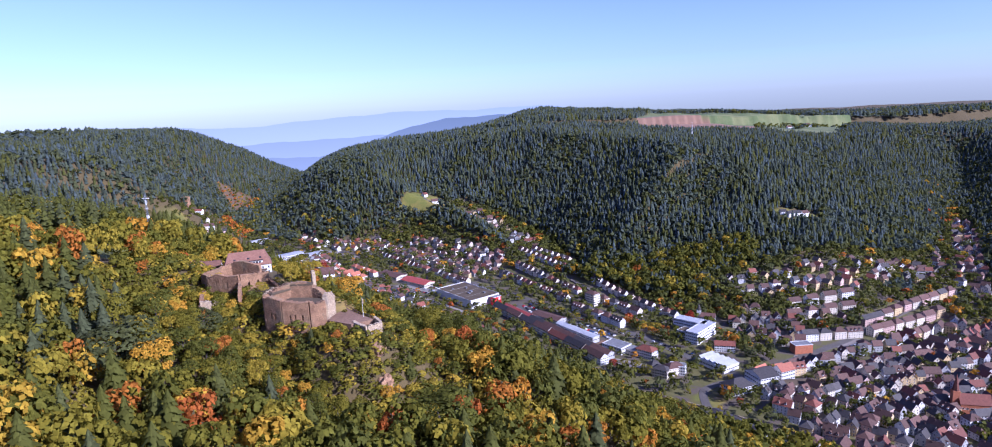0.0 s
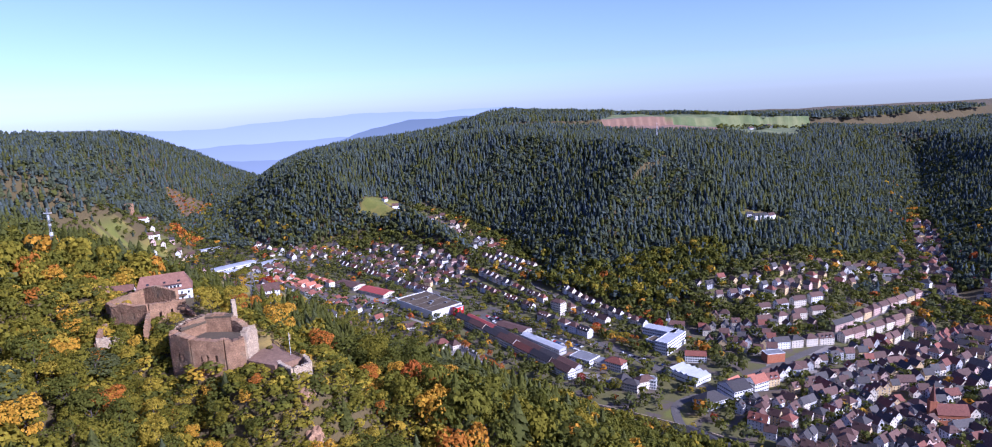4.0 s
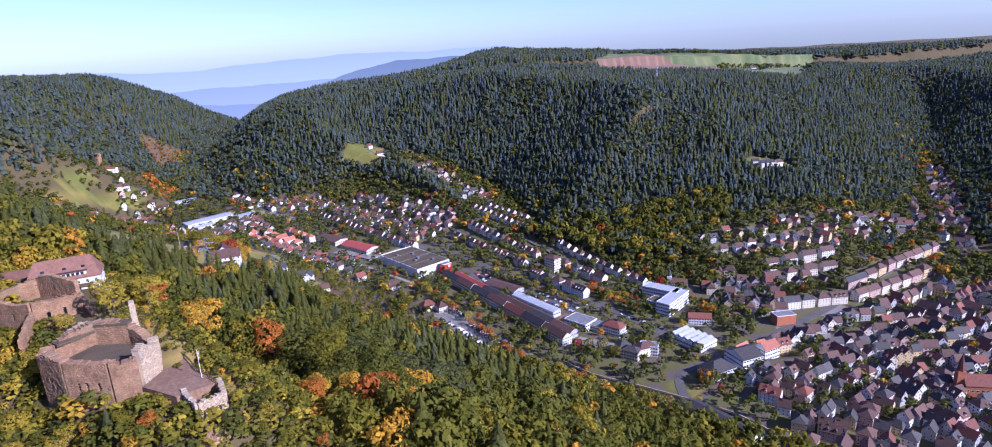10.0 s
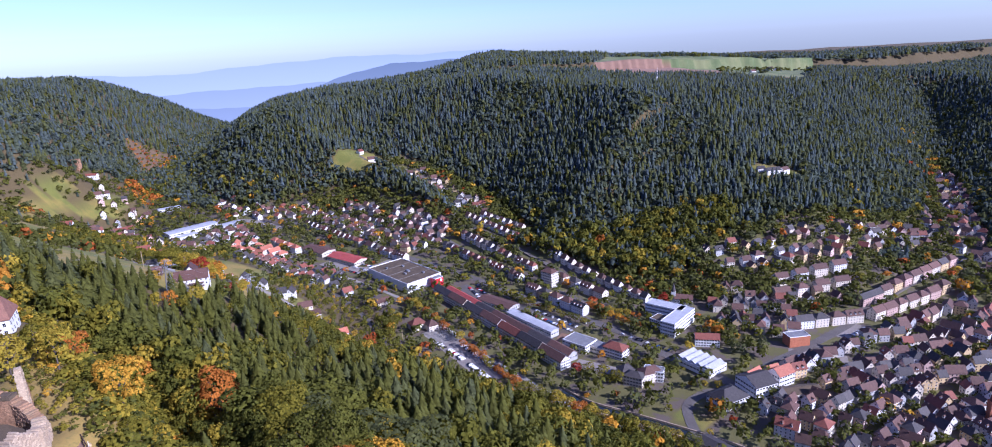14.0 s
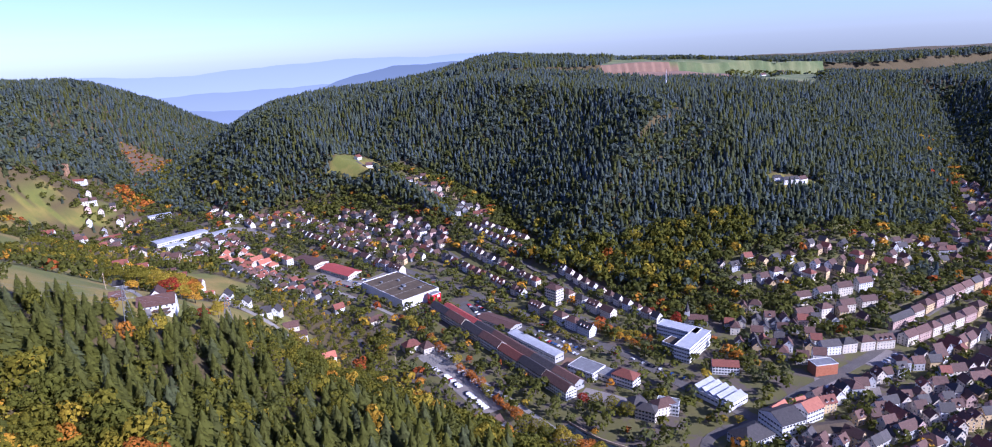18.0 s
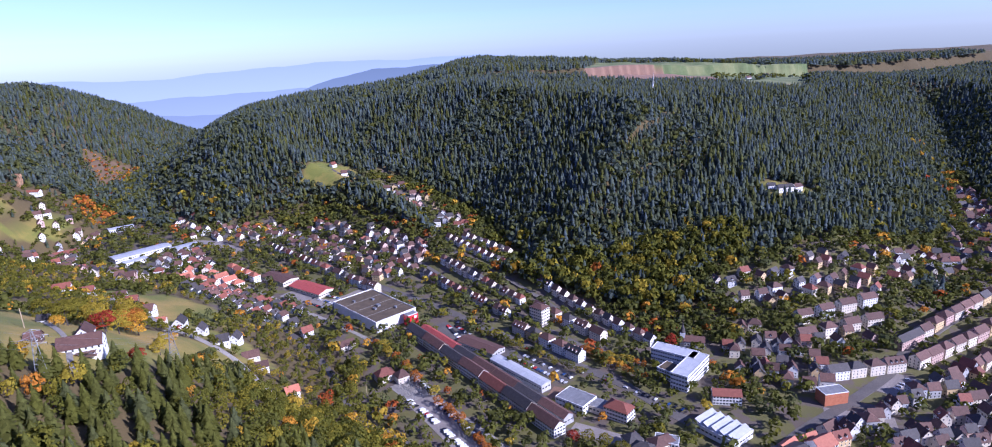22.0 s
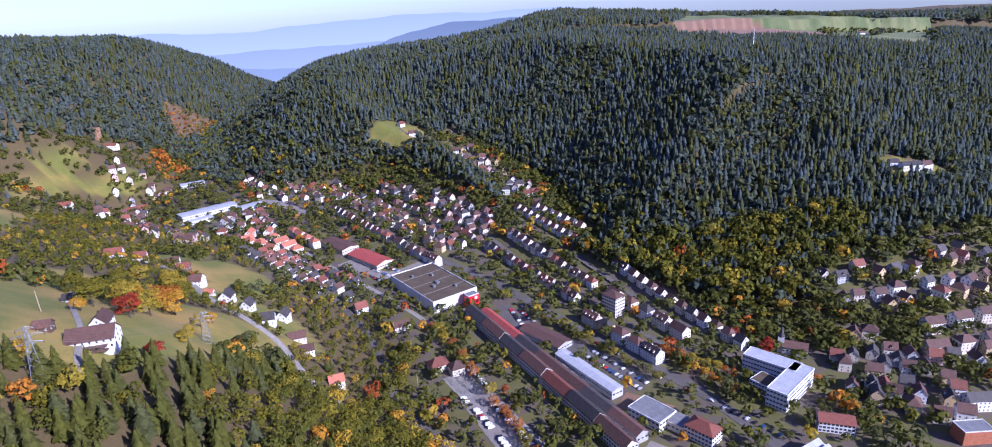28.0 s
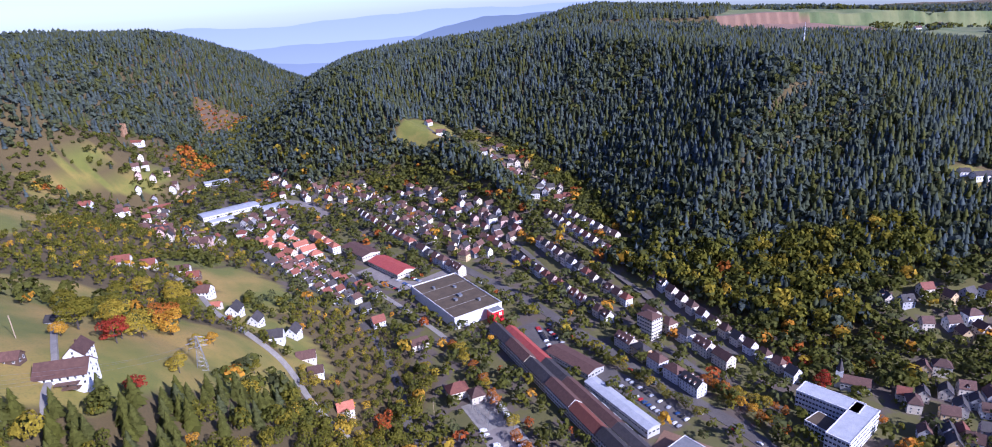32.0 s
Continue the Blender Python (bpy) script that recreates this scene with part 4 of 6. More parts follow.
market = block("supermarket", "flat-roofed supermarket with mossy roof and white parapet", (-186, 938), (-125, 874), 52, 11, WHITE, GREEN_ROOF, floors=1, parapet=1.2, bands=False)
for u, v, w in ((6, 2, 5), (12, -6, 4), (-14, 8, 3.4), (-25, -10, 3), (26, 12, 3)):
    child("roof_vent", boxes("roof_vent", [(-w / 2, -w * .35, 0, w / 2, w * .35, 1.8), (-w / 2 - .2, -w * .35 - .2, 1.8, w / 2 + .2, w * .35 + .2, 2.0)], STEEL), market, pose(u, v, 11.25))
for u in (-22, 0, 22):
    child("roof_walkway", boxes("roof_walkway", [(-.3, -25, 11.25, .3, 25, 11.4)], TRACK), market, pose(u, 0, 0))
tower = block("entrance_tower", "scarlet-clad entrance tower of the supermarket", (-92, 886), (-83, 894), 10, 12.5, SCARLET, GREY_ROOF, floors=1, parapet=.8, bands=False)
child("sign_panel", boxes("sign_panel", [(-1.5, -.12, -1.5, 1.5, .1, 1.5)], WHITE), tower, pose(2.5, -5.1, 9.6))
block("market_annex", "low grey annex with a flat roof behind the supermarket", (-92, 906), (-112, 930), 14, 9, GREYWALL, GREY_ROOF, floors=2, parapet=.5, single=True)

block("retail_hall", "low retail hall with a bright red sheet roof", (-262, 1012), (-214, 976), 24, 5.5, CREAM, RED_METAL, rise=3.2, floors=1)
block("retail_hall", "low retail hall with a reddish-brown sheet roof", (-312, 1052), (-272, 1021), 24, 5.5, CREAM, TILE_BROWN, rise=2.2, floors=1)
a, b = Vector((-92, 867)), Vector((45, 675))
for i, (t, lab) in enumerate(((TILE_GREY, "dark grey"), (TILE_BROWN, "brown"), (TILE_GREY, "dark grey"), (TILE_BROWN, "brown"), (TILE_RED, "red"), (TILE_GREY, "grey"), (TILE_BROWN, "dark brown"))):
    p, q = a.lerp(b, i / 7), a.lerp(b, (i + 1) / 7 - .004)
    block("factory_wing", f"long old factory wing with a {lab} tiled roof", p, q, 11.4, 8.6 + (i % 2) * .8, CREAM if i % 3 else WHITE, t, rise=4.2, floors=3, step=2.6)
a, b = Vector((-78, 867)), Vector((54, 690))
for i, (t, lab) in enumerate(((TILE_RED, "bright red"), (TILE_RED, "red"), (TILE_GREY, "grey"), (TILE_BROWN, "brown"), (TILE_BROWN, "dark brown"), (TILE_GREY, "grey"), (TILE_BROWN, "brown"))):
    p, q = a.lerp(b, i / 7), a.lerp(b, (i + 1) / 7 - .004)
    block("factory_shed", f"factory shed with a {lab} roof between the wings", p, q, 10.5, 7, GREYWALL, RED_METAL if i < 2 else t, rise=3.0, floors=1, step=3)
block("brown_hall", "low hall with a brown sheet roof", (-38, 838), (-2, 806), 18, 5, GREYWALL, TILE_BROWN, rise=2, floors=1)
hall = block("white_hall", "long hall with a white sheet roof", (-4, 794), (40, 741), 11, 7, GREYWALL, WHITE_ROOF, rise=1.0, floors=1)
for i in range(5):
    block("shed_annex", "small shed with a pale rounded roof", (-6 + i * 8, 778 - i * 11), (-1 + i * 8, 771 - i * 11), 9, 4.2, WHITE, WHITE_ROOF, rise=1.2, floors=1, bands=False)
block("office_hall", "white two-storey works hall with a dark flat roof", (50, 722), (70, 704), 20, 8, WHITE, GREY_ROOF, floors=2, parapet=.5, single=True)
block("works_villa", "white three-storey works house with a red hipped roof", (86, 702), (102, 689), 14, 9.5, WHITE, TILE_RED, rise=4, hip=1, floors=3, step=2.4, single=True)
block("works_wing", "low wing with a flat grey roof", (68, 716), (86, 702), 14, 6, CREAM, GREY_ROOF, floors=1)

sch = block("school", "long white school wing with ribbon windows", (144, 786), (176, 762), 15, 14.5, WHITE, WHITE_ROOF, floors=4, parapet=.6, step=2.2, single=True)
block("school_wing", "white school wing with ribbon windows and roof units", (161, 731), (191, 767), 15, 14.5, WHITE, WHITE_ROOF, floors=4, parapet=.6, step=2.2, single=True)
block("school_hall", "low school hall with a planted flat roof", (143, 760), (158, 744), 16, 9, WHITE, GREEN_ROOF, floors=3, parapet=.5, step=2.2, single=True)
saw = block("sawtooth_hall", "white hall with five sawtooth roof lights", (150, 680), (171, 652), 24, 6.5, WHITE, WHITE_ROOF, floors=1, parapet=.3)
for i in range(5):
    L = 35
    x0 = -L / 2 + i * 7
    child("roof_light", solid("roof_light", [(x0 + .4, -11, 6.8), (x0 + 6.4, -11, 6.8), (x0 + .9, -11, 9.6), (x0 + .4, 11, 6.8), (x0 + 6.4, 11, 6.8), (x0 + .9, 11, 9.6)], [(0, 1, 2), (3, 5, 4), (0, 3, 4, 1), (1, 4, 5, 2), (2, 5, 3, 0)], WHITE_ROOF), saw)
block("brick_hall", "orange brick hall with a dark flat roof", (261, 702), (281, 705), 12, 10, BRICK, GREY_ROOF, floors=1, parapet=.6, bands=False)
block("red_roof_house", "white house with a broad red roof and balcony", (176, 712), (198, 708), 12, 8, WHITE, TILE_RED, rise=3.4, floors=3, step=2.4, single=True)
block("station_hall", "long white hall with a dark roof beside the river", (132, 556), (166, 512), 13, 7, WHITE, TILE_GREY, rise=2.4, floors=1)
block("corner_house", "white house with a broad dark hipped roof beside the river", (166, 600), (190, 612), 19, 7.5, WHITE, TILE_GREY, rise=6, hip=1, floors=2, step=2.6, single=True)
block("town_hall", "large white hall with a dark gabled roof", (196, 614), (216, 622), 24, 12, WHITE, TILE_GREY, rise=5, floors=3, step=3, single=True)
block("orange_roof_house", "white house with a bright orange tiled roof", (222, 632), (238, 640), 13, 11, WHITE, TILE_ORANGE, rise=5, floors=3, step=2.6, single=True)
block("brown_hall", "long hall with a mossy brown roof", (220, 612), (250, 616), 13, 6, CREAM, GREEN_ROOF, rise=2.4, floors=1)
block("station_villa", "cream villa with a grey hipped roof among garden trees", (96, 648), (110, 640), 11, 9, CREAM, TILE_GREY, rise=3.4, hip=1, floors=3, step=2.4, single=True)
block("station_villa", "white villa with a flat roof among garden trees", (114, 654), (130, 648), 11, 9.5, WHITE, GREY_ROOF, floors=3, parapet=.4, step=2.4, single=True)
# church with its pointed tower beside the school
chapel = block("chapel", "small grey chapel with a pointed tower", (182, 812), (200, 806), 9, 7, GREYWALL, TILE_BROWN, rise=4, floors=1, step=2.6, category="church")
child("tower", boxes("tower", [(-2.4, -2.4, -3, 2.4, 2.4, 14)], WHITE), chapel, pose(-11, 0, 0))
child("spire", solid("spire", [(2.7 * math.cos(k * .785), 2.7 * math.sin(k * .785), 14) for k in range(8)] + [(0, 0, 24)], [tuple(range(7, -1, -1))] + [(k, (k + 1) % 8, 8) for k in range(8)], TILE_GREY), chapel, pose(-11, 0, 0))
church = block("town_church", "red-roofed town church with a slim spire", (352, 566), (376, 562), 13, 10, BRICK, TILE_RED, rise=7, floors=1, category="church")
child("tower", boxes("tower", [(-2.8, -2.8, -3, 2.8, 2.8, 20)], BRICK), church, pose(-14.5, 0, 0))
child("spire", solid("spire", [(3.0 * math.cos(k * .785), 3.0 * math.sin(k * .785), 20) for k in range(8)] + [(0, 0, 36)], [tuple(range(7, -1, -1))] + [(k, (k + 1) % 8, 8) for k in range(8)], TILE_RED), church, pose(-14.5, 0, 0))
# tall house in the row
block("tower_house", "six-storey ochre apartment tower", (38, 882), (50, 870), 13, 20, CREAM, TILE_BROWN, rise=3, hip=1, floors=6, step=2.6, single=True)

rng = np.random.default_rng(5)
PALE, DARKT = LOOKS[:4], TILES
DUPLEX = [(9, 9, 7.6, 4.6, 0), (8.5, 9, 7.4, 4.8, 0), (9, 8.5, 7.8, 4.4, 2)]
BLOCKS = [(16, 10, 9.2, 4.2, 0), (14, 10, 9.6, 4.0, 1), (18, 10, 9.0, 4.2, 0)]
TERRACE = [(9, 9, 6.2, 3.6, 0), (9.5, 9.5, 6.4, 3.8, 0)]
row((-64, 1142), (38, 1002), 13, 0, rng, "houses of the upper street", DUPLEX, PALE, DARKT)
row((50, 985), (152, 822), 14, 0, rng, "houses of the upper street", DUPLEX, PALE, DARKT)
row((-66, 1062), (30, 938), 13, 0, rng, "houses of the middle street", DUPLEX, PALE, DARKT)
row((52, 908), (104, 838), 5, 0, rng, "blocks of the middle street", BLOCKS, PALE, DARKT)
row((-92, 1040), (12, 902), 14, 0, rng, "houses of the lower street", DUPLEX, LOOKS, DARKT)
row((28, 858), (76, 800), 5, 0, rng, "blocks of the lower street", BLOCKS, LOOKS, DARKT)
row((-40, 1146), (20, 1078), 7, 0, rng, "houses under the wood", DUPLEX, PALE, DARKT)
row((-240, 1080), (-150, 995), 9, 0, rng, "houses along the through road", BLOCKS[:2] + DUPLEX, PALE, TILES)
row((-340, 1180), (-250, 1092), 10, 0, rng, "houses along the through road", DUPLEX, PALE, TILES)
for k in range(3):
    row((-372 + 15 * k, 972 + 15 * k), (-255 + 15 * k, 905 + 15 * k), 11, 90, rng, "stepped terrace houses", TERRACE, LOOKS[:1], TILES[4:])
row((-395, 1030), (-318, 990), 5, 0, rng, "blocks with red roofs", BLOCKS, LOOKS[:4], [(TILE_ORANGE, "bright red tiled")])
row((-380, 1060), (-330, 1020), 4, 90, rng, "blocks with red roofs", BLOCKS, LOOKS[:4], [(TILE_ORANGE, "bright red tiled")])
row((-412, 1052), (-352, 1008), 5, 90, rng, "blocks with red roofs", BLOCKS, LOOKS[:4], [(TILE_ORANGE, "bright red tiled")])
row((-362, 1085), (-318, 1046), 4, 0, rng, "blocks with red roofs", BLOCKS, LOOKS[:4], [(TILE_ORANGE, "bright red tiled")])
row((-420, 1075), (-372, 1085), 3, 90, rng, "blocks with red roofs", BLOCKS, LOOKS[:4], [(TILE_ORANGE, "bright red tiled")])
for p, q, d, lab in (((-556, 1136), (-504, 1200), 26, "long low works hall with a white sheet roof"), ((-532, 1118), (-512, 1143), 14, "low works hall with a white sheet roof"), ((-484, 1176), (-462, 1204), 22, "works hall with a white sheet roof beside the through road"),
                     ((-660, 1296), (-630, 1320), 18, "white works hall at the end of the valley")):
    block("works_hall", lab, p, q, d, 6, WHITE, WHITE_ROOF, rise=1.2, floors=1)
block("red_roof_hall", "broad house with a faded red roof above the works", (-662, 1160), (-640, 1182), 15, 6, CREAM, TILE_RED, rise=4, floors=2, step=2.8)
# long rows along the town street
row((378, 792), (520, 872), 10, 0, rng, "tall houses of the long street", BLOCKS, [(CREAM, "cream-rendered"), (YELLOW, "ochre-rendered"), (PINKWALL, "rose-rendered")], TILES[:3])
row((372, 758), (470, 808), 7, 0, rng, "tall houses of the long street", BLOCKS, [(CREAM, "cream-rendered"), (YELLOW, "ochre-rendered"), (PINKWALL, "rose-rendered")], TILES[:3])
row((292, 744), (345, 752), 4, 0, rng, "houses on the square", BLOCKS, LOOKS[:5], TILES)
row((300, 815), (372, 830), 4, 0, rng, "white apartment blocks", BLOCKS, LOOKS[:4], TILES[:2])
row((310, 842), (384, 862), 4, 0, rng, "white apartment blocks", BLOCKS, LOOKS[:4], TILES[:2])


def quarter(poly, step, turn, group, kinds, jitter=3.0, chance=.93):
    """A quarter of houses in loose rows."""
    px, py = [p[0] for p in poly], [p[1] for p in poly]
    c, s = math.cos(radians(turn)), math.sin(radians(turn))
    mx, my = sum(px) / len(px), sum(py) / len(py)
    for i in range(-40, 41):
        for j in range(-40, 41):
            u, v = i * step, j * step * (1.05 if j % 2 else .95) + (6 if j % 3 == 0 else 0)
            x, y = mx + u * c - v * s + rng.uniform(-jitter, jitter), my + u * s + v * c + rng.uniform(-jitter, jitter)
            if inside(poly, np.array(x), np.array(y)) and rng.uniform() < chance:
                street_house(x, y, turn + 28 * math.sin(x * .013 + y * .010) + rng.choice([0, 90]) + rng.uniform(-7, 7), rng, group, kinds)


quarter([(192, 604), (240, 668), (300, 690), (360, 735), (470, 790), (640, 740), (600, 440), (430, 360), (300, 400), (205, 500)], 11.8, 28, "houses of the old town", TOWN)
quarter([(215, 725), (290, 728), (290, 800), (372, 802), (360, 812), (240, 842), (210, 800)], 14.5, 10, "houses behind the square", SMALL + TOWN[:3], chance=.8)
quarter([(240, 862), (420, 880), (600, 960), (560, 1010), (420, 950), (240, 920)], 17, 12, "villas under the wooded hill", SMALL, chance=.78)
quarter([(540, 830), (640, 800), (700, 960), (740, 1130), (800, 1250), (760, 1260), (650, 1150), (570, 1000)], 18, 60, "houses of the side valley", SMALL, chance=.8)
quarter([(-30, 1160), (-45, 1250), (-170, 1400), (-205, 1370), (-120, 1270), (-70, 1170)], 16, 35, "houses in the ravine", SMALL, 5.0, chance=.68)
quarter([(-100, 1060), (-80, 1130), (-250, 1260), (-380, 1300), (-440, 1280), (-260, 1130), (-160, 1030)], 17, 135, "houses between road and wood", SMALL, 5.0, chance=.72)
quarter([(-430, 1010), (-425, 935), (-510, 960), (-610, 1050), (-675, 1110), (-722, 1240), (-668, 1290), (-650, 1200), (-580, 1110), (-500, 1070)], 15.5, 130, "houses of the upper valley", SMALL[:3], 4.0, chance=.66)
quarter([(-500, 1100), (-440, 1030), (-385, 1085), (-440, 1180), (-480, 1170)], 17, 130, "houses beside the works", SMALL, chance=.8)
quarter([(-470, 1225), (-380, 1235), (-420, 1300), (-560, 1370), (-610, 1370)], 18, 130, "houses under the spur", SMALL, chance=.7)


def far_houses():
    """The houses far off, as one piece."""
    mats = [m for m in dict.fromkeys([f[2] for f in FAR] + [f[3] for f in FAR])] + [GLASS]
    vs, fs, mi = [], [], []
    for m, dims, w, t in FAR:
        wm, rm, places, _ = house_kind(*dims)
        pane_v, pane_f = [], []
        for p in places:
            k = len(pane_v)
            pane_v += [p @ Vector(c) for c in ((-.5, -.06, -.7), (.5, -.06, -.7), (.5, -.06, .7), (-.5, -.06, .7))]
            pane_f.append((k, k + 1, k + 2, k + 3))
        k = len(vs)
        vs += [m @ v for v in pane_v]
        fs += [tuple(i + k for i in q) for q in pane_f]
        mi += [len(mats) - 1] * len(pane_f)
        for me, idx in ((wm, mats.index(w)), (rm, mats.index(t))):
            k = len(vs)
            vs += [m @ v.co for v in me.vertices]
            for p in me.polygons:
                fs.append(tuple(i + k for i in p.vertices))
                mi.append(idx)
    me = solid("far_houses", vs, fs, *mats)
    me.polygons.foreach_set("material_index", mi)
    tagged(new("far_houses", me), "white and cream houses with brown and red roofs far along the valleys", "houses", kind="stuff")


far_houses()

# ---- the castle ruin ----
from_stones = np.random.default_rng(77)


def masonry(name, parent, a, b, thick, z0, tops, mat, gaps=(), sw=0.62, sh=0.38, label=""):
    """A ragged stone wall from a to b: courses of rough blocks up to an uneven top (heights spread along the wall). gaps: openings, as u0, u1, z0, z1 in metres."""
    L = math.hypot(b[0] - a[0], b[1] - a[1])
    dx, dy = (b[0] - a[0]) / L, (b[1] - a[1]) / L
    base = Vector(a) if len(a) > 2 else Vector((a[0], a[1], 0))
    v, f = [], []
    nz = int((max(tops) - z0) / sh) + 1
    for k in range(nz):
        z = z0 + k * sh
        off = sw * .5 * (k % 2)
        for i in range(int(L / sw) + 2):
            u0, u1 = max(0, i * sw - off), min(L, (i + 1) * sw - off)
            if u1 - u0 < .15:
                continue
            um = (u0 + u1) / 2
            top = np.interp(um / L, np.linspace(0, 1, len(tops)), tops) + from_stones.uniform(-.24, .24)
            if z + sh * .6 > top or any(g[0] < um < g[1] and g[2] < z + sh / 2 < g[3] for g in gaps):
                continue
            j0, j1 = from_stones.uniform(-.13, .13, 2)
            n = len(v)
            g = .02
            for zz in (z + g, z + sh - g):
                for u, w in ((u0 + g, -thick / 2 + j0), (u1 - g, -thick / 2 + j0), (u1 - g, thick / 2 + j1), (u0 + g, thick / 2 + j1)):
                    v.append((a[0] + dx * u - dy * w, a[1] + dy * u + dx * w, zz))
            f += [(n, n + 3, n + 2, n + 1), (n + 4, n + 5, n + 6, n + 7), (n, n + 1, n + 5, n + 4), (n + 1, n + 2, n + 6, n + 5), (n + 2, n + 3, n + 7, n + 6), (n + 3, n, n + 4, n + 7)]
    # the mortared core, a little behind the faces
    seg = max(2, int(L / 1.2))
    n = len(v)
    core = []
    for i in range(seg + 1):
        u = L * i / seg
        top = np.interp(i / seg, np.linspace(0, 1, len(tops)), tops) - 1.0
        core.append((u, top))
    for (ua, ta), (ub, tb) in zip(core, core[1:]):
        um = (ua + ub) / 2
        spans = [(z0, min(ta, tb))]
        for g in gaps:
            if g[0] < um < g[1]:
                spans = [(z0, g[2]), (g[3], min(ta, tb))]
        for za, zb in spans:
            if zb - za < .2:
                continue
            n = len(v)
            for zz in (za, zb):
                for u, w in ((ua, -thick / 2 + .16), (ub, -thick / 2 + .16), (ub, thick / 2 - .16), (ua, thick / 2 - .16)):
                    v.append((a[0] + dx * u - dy * w, a[1] + dy * u + dx * w, zz))
            f += [(n, n + 3, n + 2, n + 1), (n + 4, n + 5, n + 6, n + 7), (n, n + 1, n + 5, n + 4), (n + 1, n + 2, n + 6, n + 5), (n + 2, n + 3, n + 7, n + 6), (n + 3, n, n + 4, n + 7)]
    ob = child(name, solid(name, v, f, mat), parent)
    if label:
        ob["label"] = label
    return ob


def ruin(name, label):
    root = new(name)
    root.matrix_world = pose(0, 0, 0)
    return tagged(root, label, "castle ruin")


great = ruin("great_ruin", "great red sandstone castle ruin with broken walls and window slits")
ring = [(-137.5, 292), (-134, 284), (-124, 279.5), (-112, 280), (-106, 283.5), (-105.5, 291), (-110, 299), (-119, 303), (-130, 302)]
tops = [(206.5, 208.3, 207), (208.6, 209.4, 208.8, 208.4), (208.4, 207.6, 206.8, 207.6), (207.4, 206.2, 206.0, 207.2), (208.6, 209.4, 207.5, 206.5), (207, 205, 206.5, 203), (203, 206.5, 208), (208.5, 210, 210.2, 209.8), (210, 209.4, 207)]
for i, (p, q) in enumerate(zip(ring, ring[1:] + ring[:1])):
    gaps = [(3, 3.9, 199, 201.5), (5, 5.9, 199, 201.5), (8.3, 9.4, 198.5, 201.4)] if i == 2 else [(4, 5.2, 198.5, 201.5), (6.2, 7.4, 198.5, 201.5)] if i == 1 else [(2, 5, 200, 203.5)] if i == 6 else [(1.5, 2.6, 198, 201)] if i == 5 else []
    masonry("wall", great, p, q, 2.8 if i != 4 else 2.2, 183, tops[i], PALE_STONE if i in (4, 5) else STONE, gaps)
# the turfed crown of the thick back wall, and the rubble inside
inner = [(-133, 291), (-126, 284), (-112, 284), (-109, 291), (-113, 297), (-120, 300), (-129, 299)]
child("rubble_floor", solid("rubble_floor", [(x, y, 203.2 + .5 * math.sin(x)) for x, y in inner] + [(x, y, 184) for x, y in inner], [tuple(range(7))] + [(i, i + 7, (i + 1) % 7 + 7, (i + 1) % 7) for i in range(7)], GREEN_ROOF), great)
for p, q, h in (((-136, 292), (-130, 302), 207.2), ((-130, 302), (-119, 303), 209.0)):
    L = math.hypot(q[0] - p[0], q[1] - p[1])
    turn = math.degrees(math.atan2(q[1] - p[1], q[0] - p[0]))
    child("turf_cap", boxes("turf_cap", [(-L / 2, -1.5, -.5, L / 2, 1.5, .35), (-L / 2 + .6, -1.0, .35, L / 2 - .8, 1.0, .6)], GREEN_ROOF), great, pose((p[0] + q[0]) / 2, (p[1] + q[1]) / 2, h, 0, 0, turn))
pillar = ruin("wall_pillar", "tall slim remnant of a castle wall, pale on its sunny edge")
masonry("wall", pillar, (-120.8, 308.5), (-119.2, 306), 1.6, 196, (214, 214.5, 213), PALE_STONE)
masonry("wall", pillar, (-122.5, 310.8), (-120.8, 308.5), 1.5, 196, (207, 210), STONE)
upper = ruin("upper_ruin", "upper castle ruin of broken sandstone walls")
for p, q, tp, gaps in (((-196, 338), (-186, 327), (205, 207, 208), ()), ((-186, 327), (-166, 322), (207, 209, 208, 209), [(5, 6.2, 202, 205), (12, 13.2, 202, 205)]), ((-166, 322), (-157, 336), (209, 208, 207), [(4, 5.5, 201, 204), (9, 10.5, 201, 204)]),
                       ((-157, 336), (-150, 330), (204, 202, 201), ()), ((-186, 352), (-166, 346), (208, 210, 209, 208), [(8, 9.5, 203, 206)]), ((-196, 338), (-186, 352), (206, 208), ())):
    masonry("wall", upper, p, q, 1.8, 192, tp, STONE, gaps)
lower = ruin("lower_ruin", "lower ward with low broken walls round a small lawn")
for p, q, tp, mat in (((-184, 318), (-174, 297), (202, 203, 201), STONE), ((-174, 297), (-164, 304), (203, 202, 199), PALE_STONE), ((-158, 305), (-166, 322), (203, 205, 206), STONE), ((-192, 300), (-178, 292), (196, 198), PALE_STONE), ((-150, 312), (-142, 322), (201, 203, 202), PALE_STONE)):
    masonry("wall", lower, p, q, 1.5, 188, tp, mat)
wtower = ruin("watch_turret", "small square turret of the ruin")
for p, q in (((-213, 352), (-208, 350)), ((-208, 350), (-206, 355)), ((-206, 355), (-211, 357)), ((-211, 357), (-213, 352))):
    masonry("wall", wtower, p, q, 1.0, 192, (209, 208.5), STONE)
bastion = ruin("bastion", "pale stone bastion jutting from the castle rock")
for p, q, tp in (((-90, 277), (-83, 270), (198, 199)), ((-83, 270), (-79, 277), (199, 198)), ((-79, 277), (-84, 285), (198.5, 198)), ((-92, 280), (-90, 277), (198, 198))):
    masonry("wall", bastion, p, q, 1.4, 183, tp, PALE_STONE)
